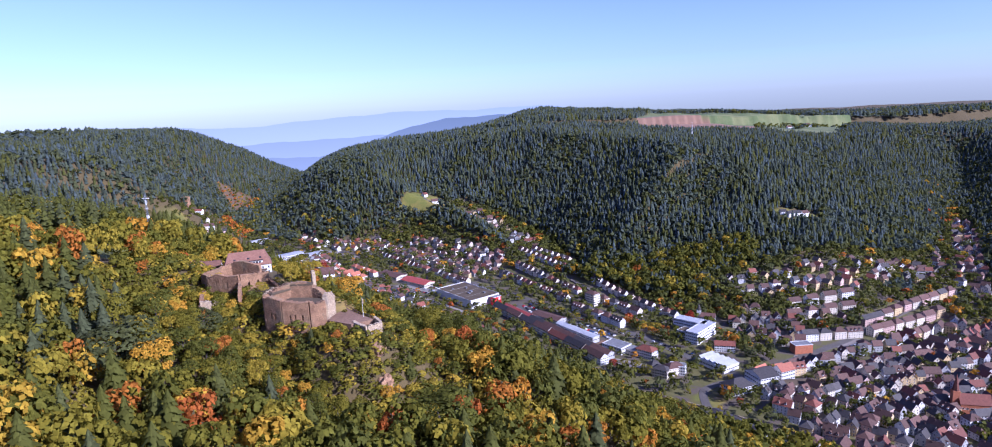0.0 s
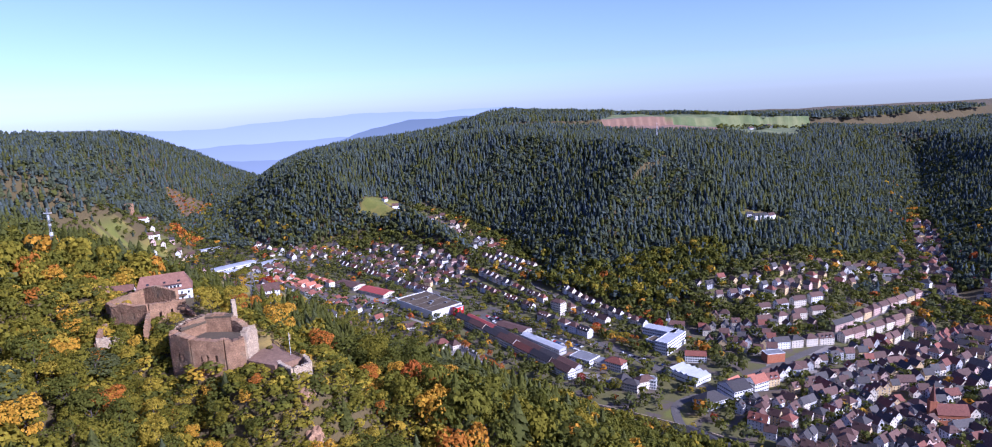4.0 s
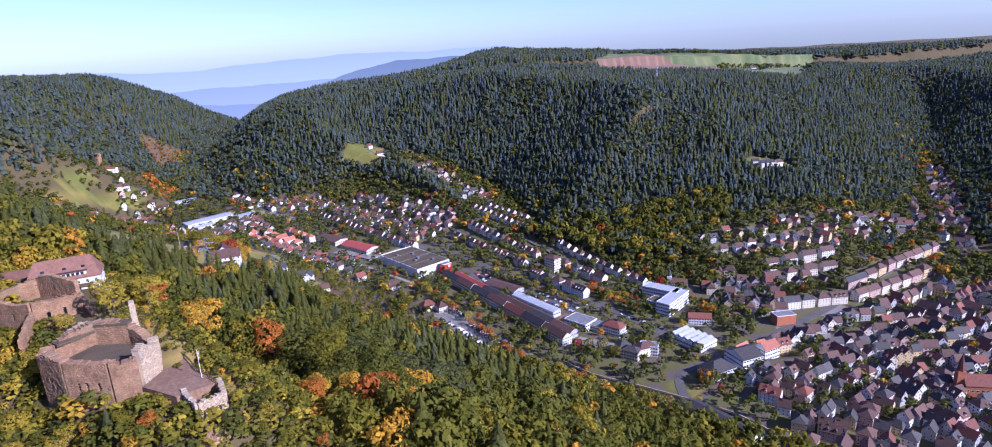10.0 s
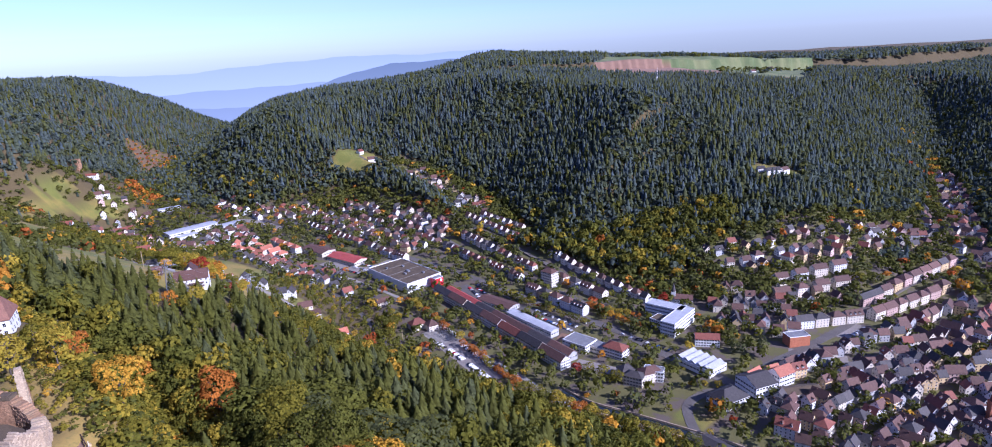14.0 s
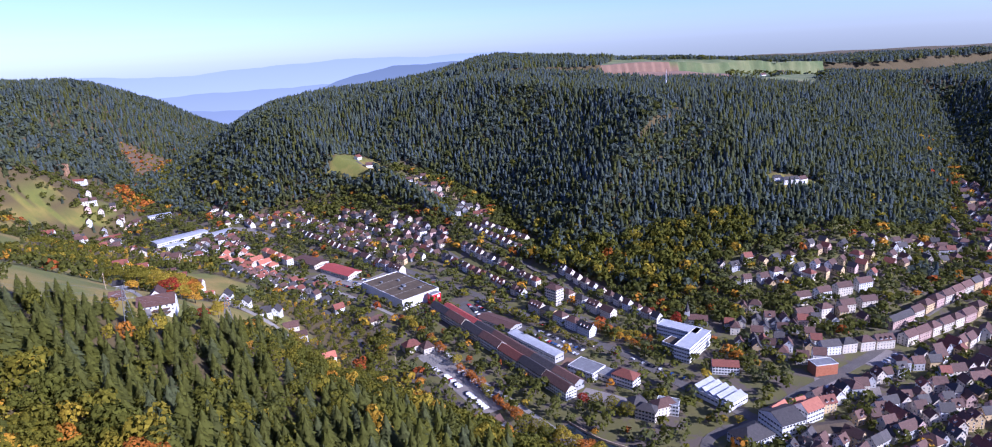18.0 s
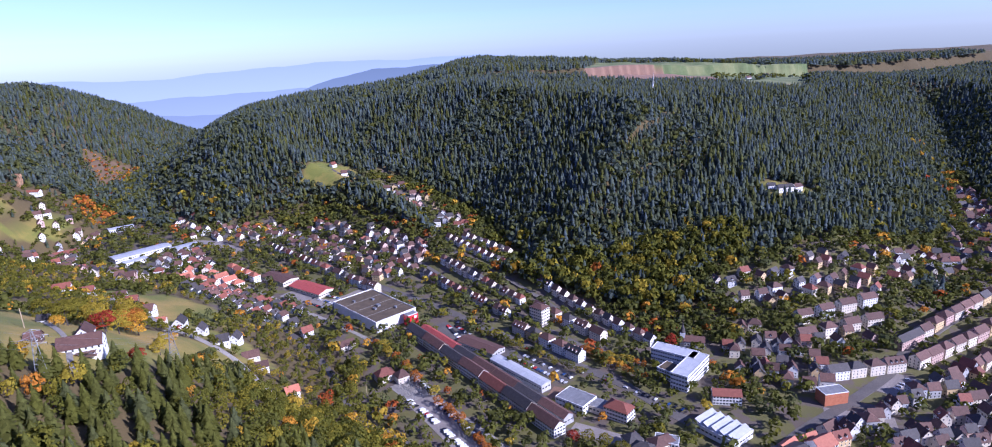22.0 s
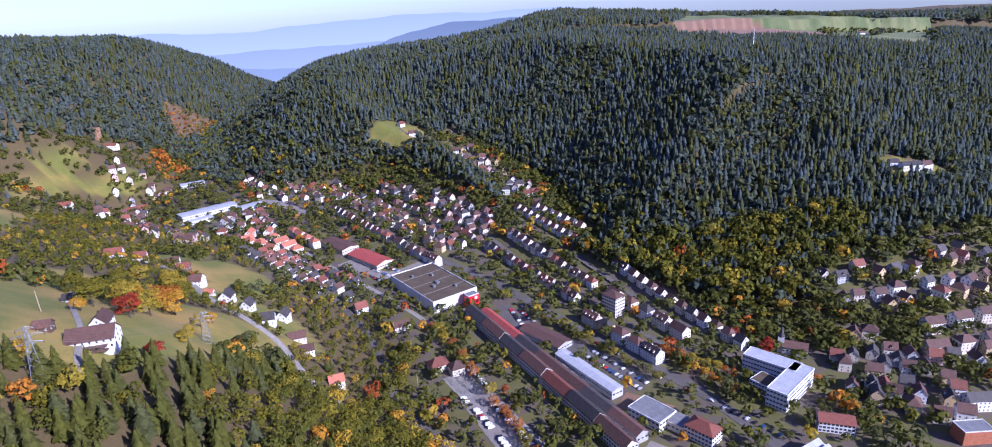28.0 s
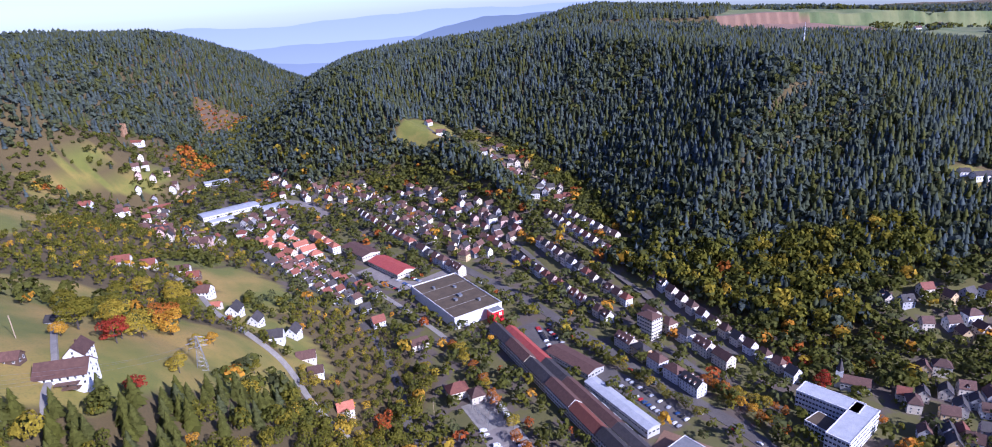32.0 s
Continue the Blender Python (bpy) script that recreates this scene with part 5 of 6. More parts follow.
terrace = new("castle_terrace", solid("castle_terrace", [(x, y, z) for z in (186, 197.6) for x, y in ((-108, 299), (-105, 282), (-92, 276), (-84, 283), (-93, 290), (-103, 301))], [(5, 4, 3, 2, 1, 0), (6, 7, 8, 9, 10, 11)] + [(i, (i + 1) % 6, (i + 1) % 6 + 6, i + 6) for i in range(6)], EARTH))
tagged(terrace, "reddish gravel terrace beside the great ruin", "terrace", kind="structure")
fence = new("terrace_fence")
fence.matrix_world = pose(0, 0, 0)
tagged(fence, "dark wooden rail fence along the castle terrace", "fence")
pts = [(-103, 301), (-98, 296), (-93, 290), (-88, 286.5), (-84, 283)]
for i in range(17):
    u = i / 16 * 4
    k = min(int(u), 3)
    x, y = pts[k][0] + (u - k) * (pts[k + 1][0] - pts[k][0]), pts[k][1] + (u - k) * (pts[k + 1][1] - pts[k][1])
    child("post", boxes("post", [(-.1, -.1, 0, .1, .1, 1.2)], WOOD), fence, pose(x, y, 197.6))
for p, q in zip(pts, pts[1:]):
    L = math.hypot(q[0] - p[0], q[1] - p[1])
    for z in (.5, 1.0):
        child("rail", boxes("rail", [(0, -.05, 0, L, .05, .16)], WOOD), fence, pose(*p, 197.6 + z, 0, 0, math.degrees(math.atan2(q[1] - p[1], q[0] - p[0]))))
flag = new("flagpole")
flag.matrix_world = pose(-89.5, 286, 197.6)
tagged(flag, "white flagpole with a limp yellow flag", "flagpole")
v, t = bare_trunk(1, .012, 0)
child("pole", solid("pole", v * 9, [tuple(map(int, q)) for q in t], WHITE), flag)
child("flag", solid("flag", [(.1 + .5 * (i % 2) + .12 * math.sin(i), .1 * math.cos(i * 2), 8.6 - (i // 2) * .55) for i in range(10)] + [(.1 + .5 * (i % 2) + .12 * math.sin(i), .06 + .1 * math.cos(i * 2), 8.6 - (i // 2) * .55) for i in range(10)],
                    [(i, i + 1, i + 3, i + 2) for i in (0, 2, 4, 6)] + [(i + 12, i + 13, i + 11, i + 10) for i in (0, 2, 4, 6)], YELLOW), flag)

inn = house(-181, 361, 28, (25, 13, 6.2, 7.2, 2), WHITE, TILE_INN, "large white castle inn with a broad reddish-brown roof", name="castle_inn", near=True, z=199, category="inn")
for u in (-7, 0.5, 7):
    child("roof_window", boxes("roof_window", [(-.6, -.5, 0, .6, .5, .2)], GLASS), inn, pose(u, -3.6, 9.9, 47))
child("dormer_band", boxes("dormer_band", [(-6, -1.6, 0, 6, 1.5, 1.9, 0), (-6.3, -2.0, 1.9, 6.3, 1.8, 2.15, 1)] + [(-5.6 + 1.6 * i, -1.66, .5, -4.5 + 1.6 * i, -1.5, 1.6, 2) for i in range(7)], WHITE, TILE_BROWN, GLASS), inn, pose(2, -4.5, 6.7))
child("balcony", boxes("balcony", [(-6, -1.6, 0, 6, 0, .2), (-6, -1.6, .2, 6, -1.5, 1.1)], WOOD), inn, pose(4, -6.5, 2.8))
annex = house(-206, 366, 20, (10, 8, 3, 4, 0), CREAM, TILE_INN, "small brown-roofed outbuilding of the castle inn", name="inn_annex", z=199, category="outbuilding")
for x, y, h, g, tn in ((-100, 286, 3, 1.3, .40), (-96, 281, 3.2, 1.3, .35), (-101, 294, 2.6, 1.4, .42), (-118, 288, 3, 1.3, .45), (-123, 287, 2.6, 1.4, .5), (-116, 294, 2.8, 1.3, .38), (-113, 289, 3, 1.2, .55), (-127, 291, 3.4, 1.2, .6), (-122, 296, 3, 1.3, .48), (-130, 296, 2.6, 1.3, .62), (-110, 328, 20, .85, .68), (-141, 328, 16, .95, .52), (-133, 336, 15, .9, .5), (-146, 345, 12, 1.0, .45), (-140, 352, 13, .85, .8), (-150, 300, 8, 1.2, .6), (-146, 294, 9, 1.1, .62), (-158, 292, 8, 1.2, .55), (-96, 268, 5, 1.3, .8),
                       (-104, 270, 6, 1.2, .42), (-118, 271, 6, 1.2, .5), (-126, 272, 7, 1.1, .64), (-70, 282, 8, 1.0, .3), (-80, 296, 6, 1.2, .45), (-98, 312, 6, 1.2, .4), (-92, 302, 4, 1.4, .42), (-140, 276, 9, 1.1, .6), (-152, 318, 7, 1.2, .58), (-200, 318, 10, 1, .7), (-205, 305, 11, 1, .78), (-196, 286, 11, 1, .5), (-225, 345, 13, 1, .66)):
    one_tree(x, y, h, g, tn, "castle")


def rock(x, y, r, seed):
    """A weathered sandstone outcrop, split into ledges."""
    g = np.random.default_rng(seed)
    bm = bmesh.new()
    bmesh.ops.create_icosphere(bm, subdivisions=3, radius=r)
    for v in bm.verts:
        n = noise.noise(v.co * (1.6 / r) + Vector((seed, 0, 0))) * .5 + noise.noise(v.co * (5 / r)) * .18
        v.co *= 1 + n
        v.co.z = round(v.co.z / (r * .22)) * r * .22 * .75 + v.co.z * .25
    me = bpy.data.meshes.new("rock_outcrop")
    bm.to_mesh(me)
    bm.free()
    me.materials.append(STONE)
    ob = new("rock_outcrop", me)
    ob.matrix_world = pose(x, y, gz(x, y) + r * .35, 0, 0, g.uniform(0, 360))
    tagged(ob, "weathered red sandstone outcrop among the trees", "rock", "rocks below the castle")


for q in ((-66, 246, 4.5, 3), (-61, 239, 3.8, 4), (-73, 258, 3.6, 5), (-57, 234, 3.0, 6), (-78, 266, 3.0, 7)):
    rock(*q)

# ---- roads ----
ROADS = []


def road(name, points, width, mat, label, lift=0.25, kind="structure"):
    """A road laid over the ground along smooth bends, with a slight crown and verges that reach into the soil."""
    pts = [Vector(p) for p in points]
    dense = []
    for i in range(len(pts) - 1):
        p0, p1, p2, p3 = pts[max(i - 1, 0)], pts[i], pts[i + 1], pts[min(i + 2, len(pts) - 1)]
        n = max(2, int((p2 - p1).length / 5))
        for k in range(n):
            u = k / n
            dense.append(.5 * ((2 * p1) + (p2 - p0) * u + (2 * p0 - 5 * p1 + 4 * p2 - p3) * u * u + (3 * p1 - p0 - 3 * p2 + p3) * u ** 3))
    dense.append(pts[-1])
    v, f = [], []
    for i, p in enumerate(dense):
        d = (dense[min(i + 1, len(dense) - 1)] - dense[max(i - 1, 0)]).normalized()
        nrm = Vector((-d.y, d.x))
        zc = max(gz(*(p + nrm * w)) for w in (-width / 2, 0, width / 2))
        for w, z in ((-width / 2 - .4, -1.2), (-width / 2, lift), (0, lift + .06), (width / 2, lift), (width / 2 + .4, -1.2)):
            q = p + nrm * w
            v.append((q.x, q.y, zc + z))
        ROADS.append((p.x, p.y, width / 2))
    for i in range(len(dense) - 1):
        for k in range(4):
            a = i * 5 + k
            f.append((a, a + 5, a + 6, a + 1))
    return tagged(new(name, solid(name, v, f, mat)), label, "road", kind=kind)


road("road", [(900, 1180), (700, 1010), (600, 925), (503, 862), (430, 818), (388, 795), (341, 748), (281, 705), (230, 672), (190, 640), (160, 630)], 9, ASPHALT, "grey asphalt town street")
road("road", [(620, 560), (470, 600), (380, 640), (310, 690), (281, 705)], 8, ASPHALT, "grey asphalt town street")
road("road", [(190, 640), (150, 690), (112, 748), (84, 779), (33, 832), (-22, 889), (-62, 934), (-124, 990), (-201, 1059), (-297, 1146), (-397, 1227), (-492, 1292), (-557, 1335), (-640, 1440), (-740, 1640)], 11, ASPHALT, "broad asphalt through road along the valley")
road("road", [(150, 500), (138, 560), (140, 610), (160, 630)], 8, ASPHALT, "asphalt road crossing the river")
road("road", [(8, 608), (-20, 630), (-70, 680), (-118, 722), (-137, 758), (-158, 796), (-190, 845), (-240, 900), (-330, 985), (-400, 1050), (-470, 1120)], 6.5, ASPHALT, "asphalt road along the foot of the wooded slope")
road("road", [(60, 600), (10, 665), (-40, 728), (-92, 812), (-124, 852), (-180, 905), (-250, 965), (-330, 1035), (-420, 1110)], 5, TRACK, "pale railway bed beside the factory")
road("road", [(150, 835), (105, 868), (50, 950), (0, 1018), (-52, 1096), (-90, 1160)], 6, ASPHALT, "asphalt street between the rows of houses")
road("road", [(88, 822), (38, 890), (-20, 962), (-78, 1046), (-110, 1090)], 6, ASPHALT, "asphalt street between the rows of houses")
road("road", [(-90, 1160), (-80, 1250), (-130, 1320), (-200, 1385), (-240, 1370), (-300, 1420)], 4.5, ASPHALT, "narrow lane climbing to the hill meadow")
road("track", [(-212, 559), (-224, 572), (-237, 591), (-260, 614), (-292, 645), (-328, 685), (-343, 706)], 2.6, TRACK, "pale gravel farm track through the meadow")
road("track", [(-372, 832), (-330, 808), (-292, 776), (-250, 752), (-214, 735), (-180, 706), (-150, 690)], 4, TRACK, "narrow lane past the hillside houses")
road("pavement", [(318, 716), (350, 742)], 26, PAVING, "pale paved town square", .18)
road("pavement", [(255, 690), (300, 672)], 24, PAVING, "pale paved yard beside the brick hall", .16)
road("pavement", [(-66, 742), (-14, 664)], 24, PAVING, "gravel parking yard for delivery vans", .16)
road("pavement", [(-262, 1000), (-200, 962), (-160, 1000)], 22, PAVING, "paved car park between the retail halls", .14)
road("pavement", [(-62, 890), (-20, 838), (30, 800), (66, 762)], 22, ASPHALT, "asphalt car park beside the factory", .14)
road("pavement", [(46, 740), (80, 724)], 26, EARTH, "sandy works yard behind the white hall", .15)
road("pavement", [(-84, 770), (-62, 742)], 26, TRACK, "gravel bed of the electric substation", .2)
road("pavement", [(120, 655), (60, 690)], 14, PAVING, "paved station forecourt", .15)
road("pavement", [(-520, 1236), (-452, 1226), (-388, 1176)], 18, PAVING, "pale paved yard beside the through road", .15)
road("pavement", [(-556, 1122), (-492, 1184)], 12, PAVING, "pale paved yard before the works halls", .16)
BANK = [(40, 640), (62, 617), (90, 600), (117, 583), (142, 566), (168, 545), (200, 500), (250, 440), (330, 380)]
road("river", BANK, 10, WATER, "dark river water between stone banks", .10)
for k in (-6, 6):
    road("river_wall", [(x + k * .66, y + k * .75) for x, y in BANK], 1.0, PALE_STONE, "pale stone retaining wall along the river", 1.3)
ROAD_POINTS = np.array(ROADS)


# ---- the hillside farm and its neighbours ----
rng = np.random.default_rng(9)
farm = house(-226, 586, 22, (22, 12, 5.6, 5.0, 0), WHITE, TILE_BROWN, "white farmhouse with a broad brown roof beside a meadow track", name="farmhouse", near=True)
child("porch", boxes("porch", [(-5, -3, 0, 5, 0, .3), (-5, -3, 2.5, 5, 0, 2.7), (-4.9, -2.9, .3, -4.7, -2.7, 2.5), (4.7, -2.9, .3, 4.9, -2.7, 2.5)], WOOD), farm, pose(3, -6.05, 0))
house(-236, 604, 112, (12, 9, 5.6, 4.4, 0), WHITE, TILE_BROWN, "white gabled house behind the farmhouse", name="farm_annex", near=True)
house(-250, 584, 20, (8, 6, 2.6, 2.6, 0), WOOD, TILE_BROWN, "small brown wooden barn on the meadow", name="barn", chimney=False, category="barn")
house(-286, 640, 15, (7, 6, 3, 2.6, 0), WHITE, TILE_GREY, "small white hut beside the farm track", name="hut", chimney=False, category="hut")
for x, y, tn, dims, wl, tl, lab in ((-322, 806, 8, (15, 11, 5.6, 4.6, 0), WHITE, TILE_BROWN, "white hillside house with a steep brown roof"), (-300, 790, 10, (8, 6, 2.8, 2.4, 0), CREAM, TILE_ORANGE, "low outbuilding with an orange roof"),
                                    (-283, 788, 100, (13, 10, 5.8, 5, 0), WHITE, TILE_GREY, "white gabled hillside house"), (-262, 782, 96, (11, 9, 5.6, 4.6, 0), WHITE, TILE_GREY, "white gabled hillside house"),
                                    (-238, 766, 20, (14, 10, 5, 4.6, 0), WHITE, TILE_GREY, "white hillside house with a grey roof"), (-236, 790, 95, (12, 9, 6, 4.6, 0), WHITE, TILE_GREY, "tall white gabled hillside house"),
                                    (-212, 762, 25, (14, 10, 3.6, 4, 0), CREAM, TILE_BROWN, "low bungalow with a brown roof"), (-198, 748, 25, (11, 9, 3.6, 3.6, 0), WHITE, TILE_BROWN, "low bungalow with a brown roof"),
                                    (-164, 719, 30, (11, 9, 5, 4, 0), CREAM, TILE_ORANGE, "cream cottage with an orange roof in the trees"), (-404, 818, 25, (15, 9, 5, 4.4, 0), WHITE, TILE_RED, "red-roofed house on the hillside"),
                                    (-392, 834, 25, (12, 9, 5, 4.4, 0), WHITE, TILE_RED, "red-roofed house on the hillside"), (-372, 850, 25, (12, 9, 4, 3.6, 0), WHITE, TILE_BROWN, "white bungalow below the meadow"),
                                    (-356, 842, 20, (11, 8, 3, 4, 0), WOOD, TILE_RED, "dark wooden barn with a reddish roof"), (-542, 1062, 30, (24, 12, 6, 4.4, 0), CREAM, TILE_RED, "long red-roofed house above the valley"),
                                    (-520, 1046, 30, (13, 10, 6, 4.4, 0), WHITE, TILE_BROWN, "white house above the valley"), (-654, 1047, 20, (15, 10, 4, 4.4, 0), WHITE, TILE_RED, "remote red-roofed farm on the upper meadow"),
                                    (-100, 776, 32, (16, 12, 6.5, 5.4, 1), CREAM, TILE_RED, "cream villa with a red hipped roof"), (-84, 772, 32, (11, 11, 6.5, 5, 1), CREAM, TILE_BROWN, "cream villa wing with a brown hipped roof"),
                                    (-200, 876, 40, (12, 10, 6, 4.6, 0), WHITE, TILE_RED, "white house with a red roof by the trees"), (-222, 900, 40, (10, 9, 5.6, 4.6, 0), WHITE, TILE_GREY, "white gabled house by the trees"),
                                    (-150, 842, 40, (16, 10, 5.6, 3.4, 0), CREAM, TILE_BROWN, "cream house beside the railway"), (-14, 640, 45, (12, 9, 5.6, 4.4, 0), WHITE, TILE_BROWN, "white house beside the parking yard"),
                                    (6, 628, 45, (14, 9, 5.6, 4.4, 0), WHITE, TILE_GREY, "white house beside the parking yard"), (120, 655, 20, (18, 12, 9, 4, 1), CREAM, TILE_BROWN, "cream three-storey villa near the station"),
                                    (100, 660, 20, (12, 11, 9, 4, 1), CREAM, TILE_GREY, "cream three-storey villa near the station"), (203, 640, 35, (16, 13, 9, 6, 0), WHITE, TILE_ORANGE, "white gabled house with an orange roof"),
                                    (225, 655, 20, (12, 10, 5, 5, 0), PINKWALL, TILE_ORANGE, "rose house with an orange roof"), (246, 668, 30, (14, 10, 5, 4.6, 0), CREAM, TILE_BROWN, "cream house with a brown roof and skylights"),
                                    (398, 1092, 10, (22, 10, 5, 3.4, 0), WHITE, TILE_GREY, "white house in a forest clearing"), (418, 1100, 30, (14, 10, 5, 3.6, 0), WHITE, TILE_BROWN, "white house in a forest clearing"),
                                    (384, 1102, 0, (10, 9, 4, 3, 0), WHITE, TILE_GREY, "white house in a forest clearing"), (938, 2460, 10, (26, 14, 6, 7, 0), WHITE, TILE_BROWN, "large farmhouse on the plateau"),
                                    (970, 2480, 60, (20, 12, 5, 6, 0), WHITE, TILE_RED, "farm barn on the plateau"), (900, 2430, 80, (16, 10, 5, 5, 0), WHITE, TILE_BROWN, "farm barn on the plateau"), (820, 2300, 20, (18, 10, 5, 5, 0), WHITE, TILE_BROWN, "lone farmhouse on the plateau"),
                                    (1120, 2520, 0, (22, 12, 5, 5, 0), WHITE, TILE_RED, "lone farmhouse on the plateau"), (1380, 2620, 30, (24, 12, 6, 6, 0), WHITE, TILE_GREY, "lone farmhouse on the plateau"),
                                    (-270, 1400, 20, (16, 10, 5, 4.6, 0), WHITE, TILE_BROWN, "farmhouse on the hill meadow"), (-300, 1432, 60, (12, 9, 5, 4, 0), WHITE, TILE_RED, "farmhouse on the hill meadow")):
    TAKEN.append((x, y, 9))
    house(x, y, tn, dims, wl, tl, lab, near=y < 870)

far_tower = ruin("far_ruin_tower", "square ruined tower on the opposite valley side")
zt = gz(-806, 1310)
for p, q in (((-812, 1305), (-801, 1306)), ((-801, 1306), (-800, 1315)), ((-800, 1315), (-811, 1316)), ((-811, 1316), (-812, 1305))):
    masonry("wall", far_tower, p, q, 1.6, zt - 3, (zt + 19, zt + 20), STONE, sw=2, sh=1.2)
house(-786, 1312, 5, (26, 10, 5, 3, 0), WHITE, TILE_RED, "long white farm beside the ruined tower")


# ---- masts, pylons and wires ----


def bars(name, segs, r, mat):
    """Steel bars joined into one lattice."""
    v, f = [], []
    for a, b, *w in segs:
        a, b = Vector(a), Vector(b)
        rr = w[0] if w else r
        d = (b - a).normalized()
        e = d.cross(Vector((.31, .87, .13))).normalized() * rr
        g = d.cross(e).normalized() * rr
        n = len(v)
        v += [a + e, a + g, a - e, a - g, b + e, b + g, b - e, b - g]
        f += [(n, n + 3, n + 2, n + 1), (n + 4, n + 5, n + 6, n + 7)] + [(n + i, n + (i + 1) % 4, n + 4 + (i + 1) % 4, n + 4 + i) for i in range(4)]
    return solid(name, v, f, mat)


def pylon(x, y, tall, turn):
    root = new("power_pylon")
    root.matrix_world = pose(x, y, gz(x, y) - .5, 0, 0, turn)
    tagged(root, "grey steel lattice power pylon in the meadow", "pylon", "power line")
    half = lambda z: 2.6 * (1 - z / tall) + .35
    for sx in (-1, 1):
        for sy in (-1, 1):
            child("leg", bars("leg", [((sx * half(0), sy * half(0), 0), (sx * half(tall), sy * half(tall), tall))], .14, STEEL), root)
    n = 8
    for face in range(4):
        segs = []
        for k in range(n):
            z0, z1 = tall * k / n, tall * (k + 1) / n
            for s in (-1, 1):
                a, b = Vector((s * half(z0), -half(z0), z0)), Vector((-s * half(z1), -half(z1), z1))
                rot = Matrix.Rotation(face * math.pi / 2, 3, "Z")
                segs.append((rot @ a, rot @ b))
        child("bracing", bars("bracing", segs, .07, STEEL), root)
    for z, w in ((tall * .70, 5.2), (tall * .84, 6.2), (tall * .96, 3.6)):
        child("crossarm", bars("crossarm", [((-w, 0, z), (w, 0, z)), ((-w, 0, z), (0, 0, z + 1.4)), ((w, 0, z), (0, 0, z + 1.4))], .11, STEEL), root)
        for s in (-1, 1):
            child("insulator", bars("insulator", [((s * w, 0, z), (s * w, 0, z - 1.2))], .12, GLASS), root)
    return root


PYL = [(-220, 547, 27, 35), (-221, 664, 22, 35), (-150, 1010, 22, 35)]
for p in PYL[:2]:
    pylon(*p)
wires = []
for (xa, ya, ta, _), (xb, yb, tb, _) in (((-420, 470, 26, 0), PYL[0]), (PYL[0], PYL[1])):
    za, zb = gz(xa, ya), gz(xb, yb)
    for lv, w in ((.70, 5.2), (.84, 6.2)):
        for s in (-1, 1):
            cu = bpy.data.curves.new("power_line", "CURVE")
            cu.dimensions, cu.bevel_depth, cu.bevel_resolution = "3D", .035, 0
            sp = cu.splines.new("POLY")
            sp.points.add(24)
            for i in range(25):
                u = i / 24
                ox, oy = s * w * .8, s * w * .57
                sp.points[i].co = (xa + (xb - xa) * u + ox, ya + (yb - ya) * u + oy, za + ta * lv - 1.5 + (zb + tb * lv - za - ta * lv) * u - 5 * 4 * u * (1 - u) * .6, 1)
            cu.materials.append(STEEL)
            tagged(new("power_line", cu), "thin steel power line between the pylons", "cable", "power line")
for x, y, h in ((-272, 606, 13), (-190, 700, 10), (-112, 752, 10)):
    pole = new("wooden_pole")
    pole.matrix_world = pose(x, y, gz(x, y) - .4)
    tagged(pole, "weathered wooden pole carrying wires", "pole")
    child("shaft", bars("shaft", [((0, 0, 0), (0, 0, h))], .22, PALE_STONE), pole)
    child("crossbar", bars("crossbar", [((-1.2, 0, h - .8), (1.2, 0, h - .8))], .09, WOOD), pole)
mast = new("radio_mast")
mast.matrix_world = pose(313, 1478, gz(313, 1478))
tagged(mast, "tall pale radio mast on the wooded hilltop", "mast")
child("shaft", bars("shaft", [((0, 0, 0), (0, 0, 26), 1.1), ((0, 0, 26), (0, 0, 38), .6), ((0, 0, 38), (0, 0, 46), .2)], 1, WHITE), mast)
child("gallery", boxes("gallery", [(-2, -2, 26, 2, 2, 27)], STEEL), mast)
child("upper_gallery", boxes("upper_gallery", [(-1.6, -1.6, 33, 1.6, 1.6, 34)], STEEL), mast)
mast2 = new("radio_mast")
mast2.matrix_world = pose(-267, 402, gz(-267, 402) + 1)
tagged(mast2, "slim steel lattice mast rising from the ridge wood", "mast")
for a in range(3):
    c, s = math.cos(a * 2.09), math.sin(a * 2.09)
    child("leg", bars("leg", [((.9 * c, .9 * s, 0), (.3 * c, .3 * s, 37))], .17, STEEL), mast2)
child("bracing", bars("bracing", [(((.9 - .6 * k / 18) * math.cos(k * 2.09), (.9 - .6 * k / 18) * math.sin(k * 2.09), 2 * k), ((.9 - .6 * (k + 1) / 18) * math.cos((k + 1) * 2.09), (.9 - .6 * (k + 1) / 18) * math.sin((k + 1) * 2.09), 2 * k + 2)) for k in range(18)], .11, STEEL), mast2)
child("antenna", boxes("antenna", [(-.4, -.4, 30, .4, .4, 33), (-.9, -.2, 27, .9, .2, 28), (-2.4, -.15, 34, 2.4, .15, 34.4), (-.6, -.6, 21, .6, .6, 23)], WHITE), mast2)

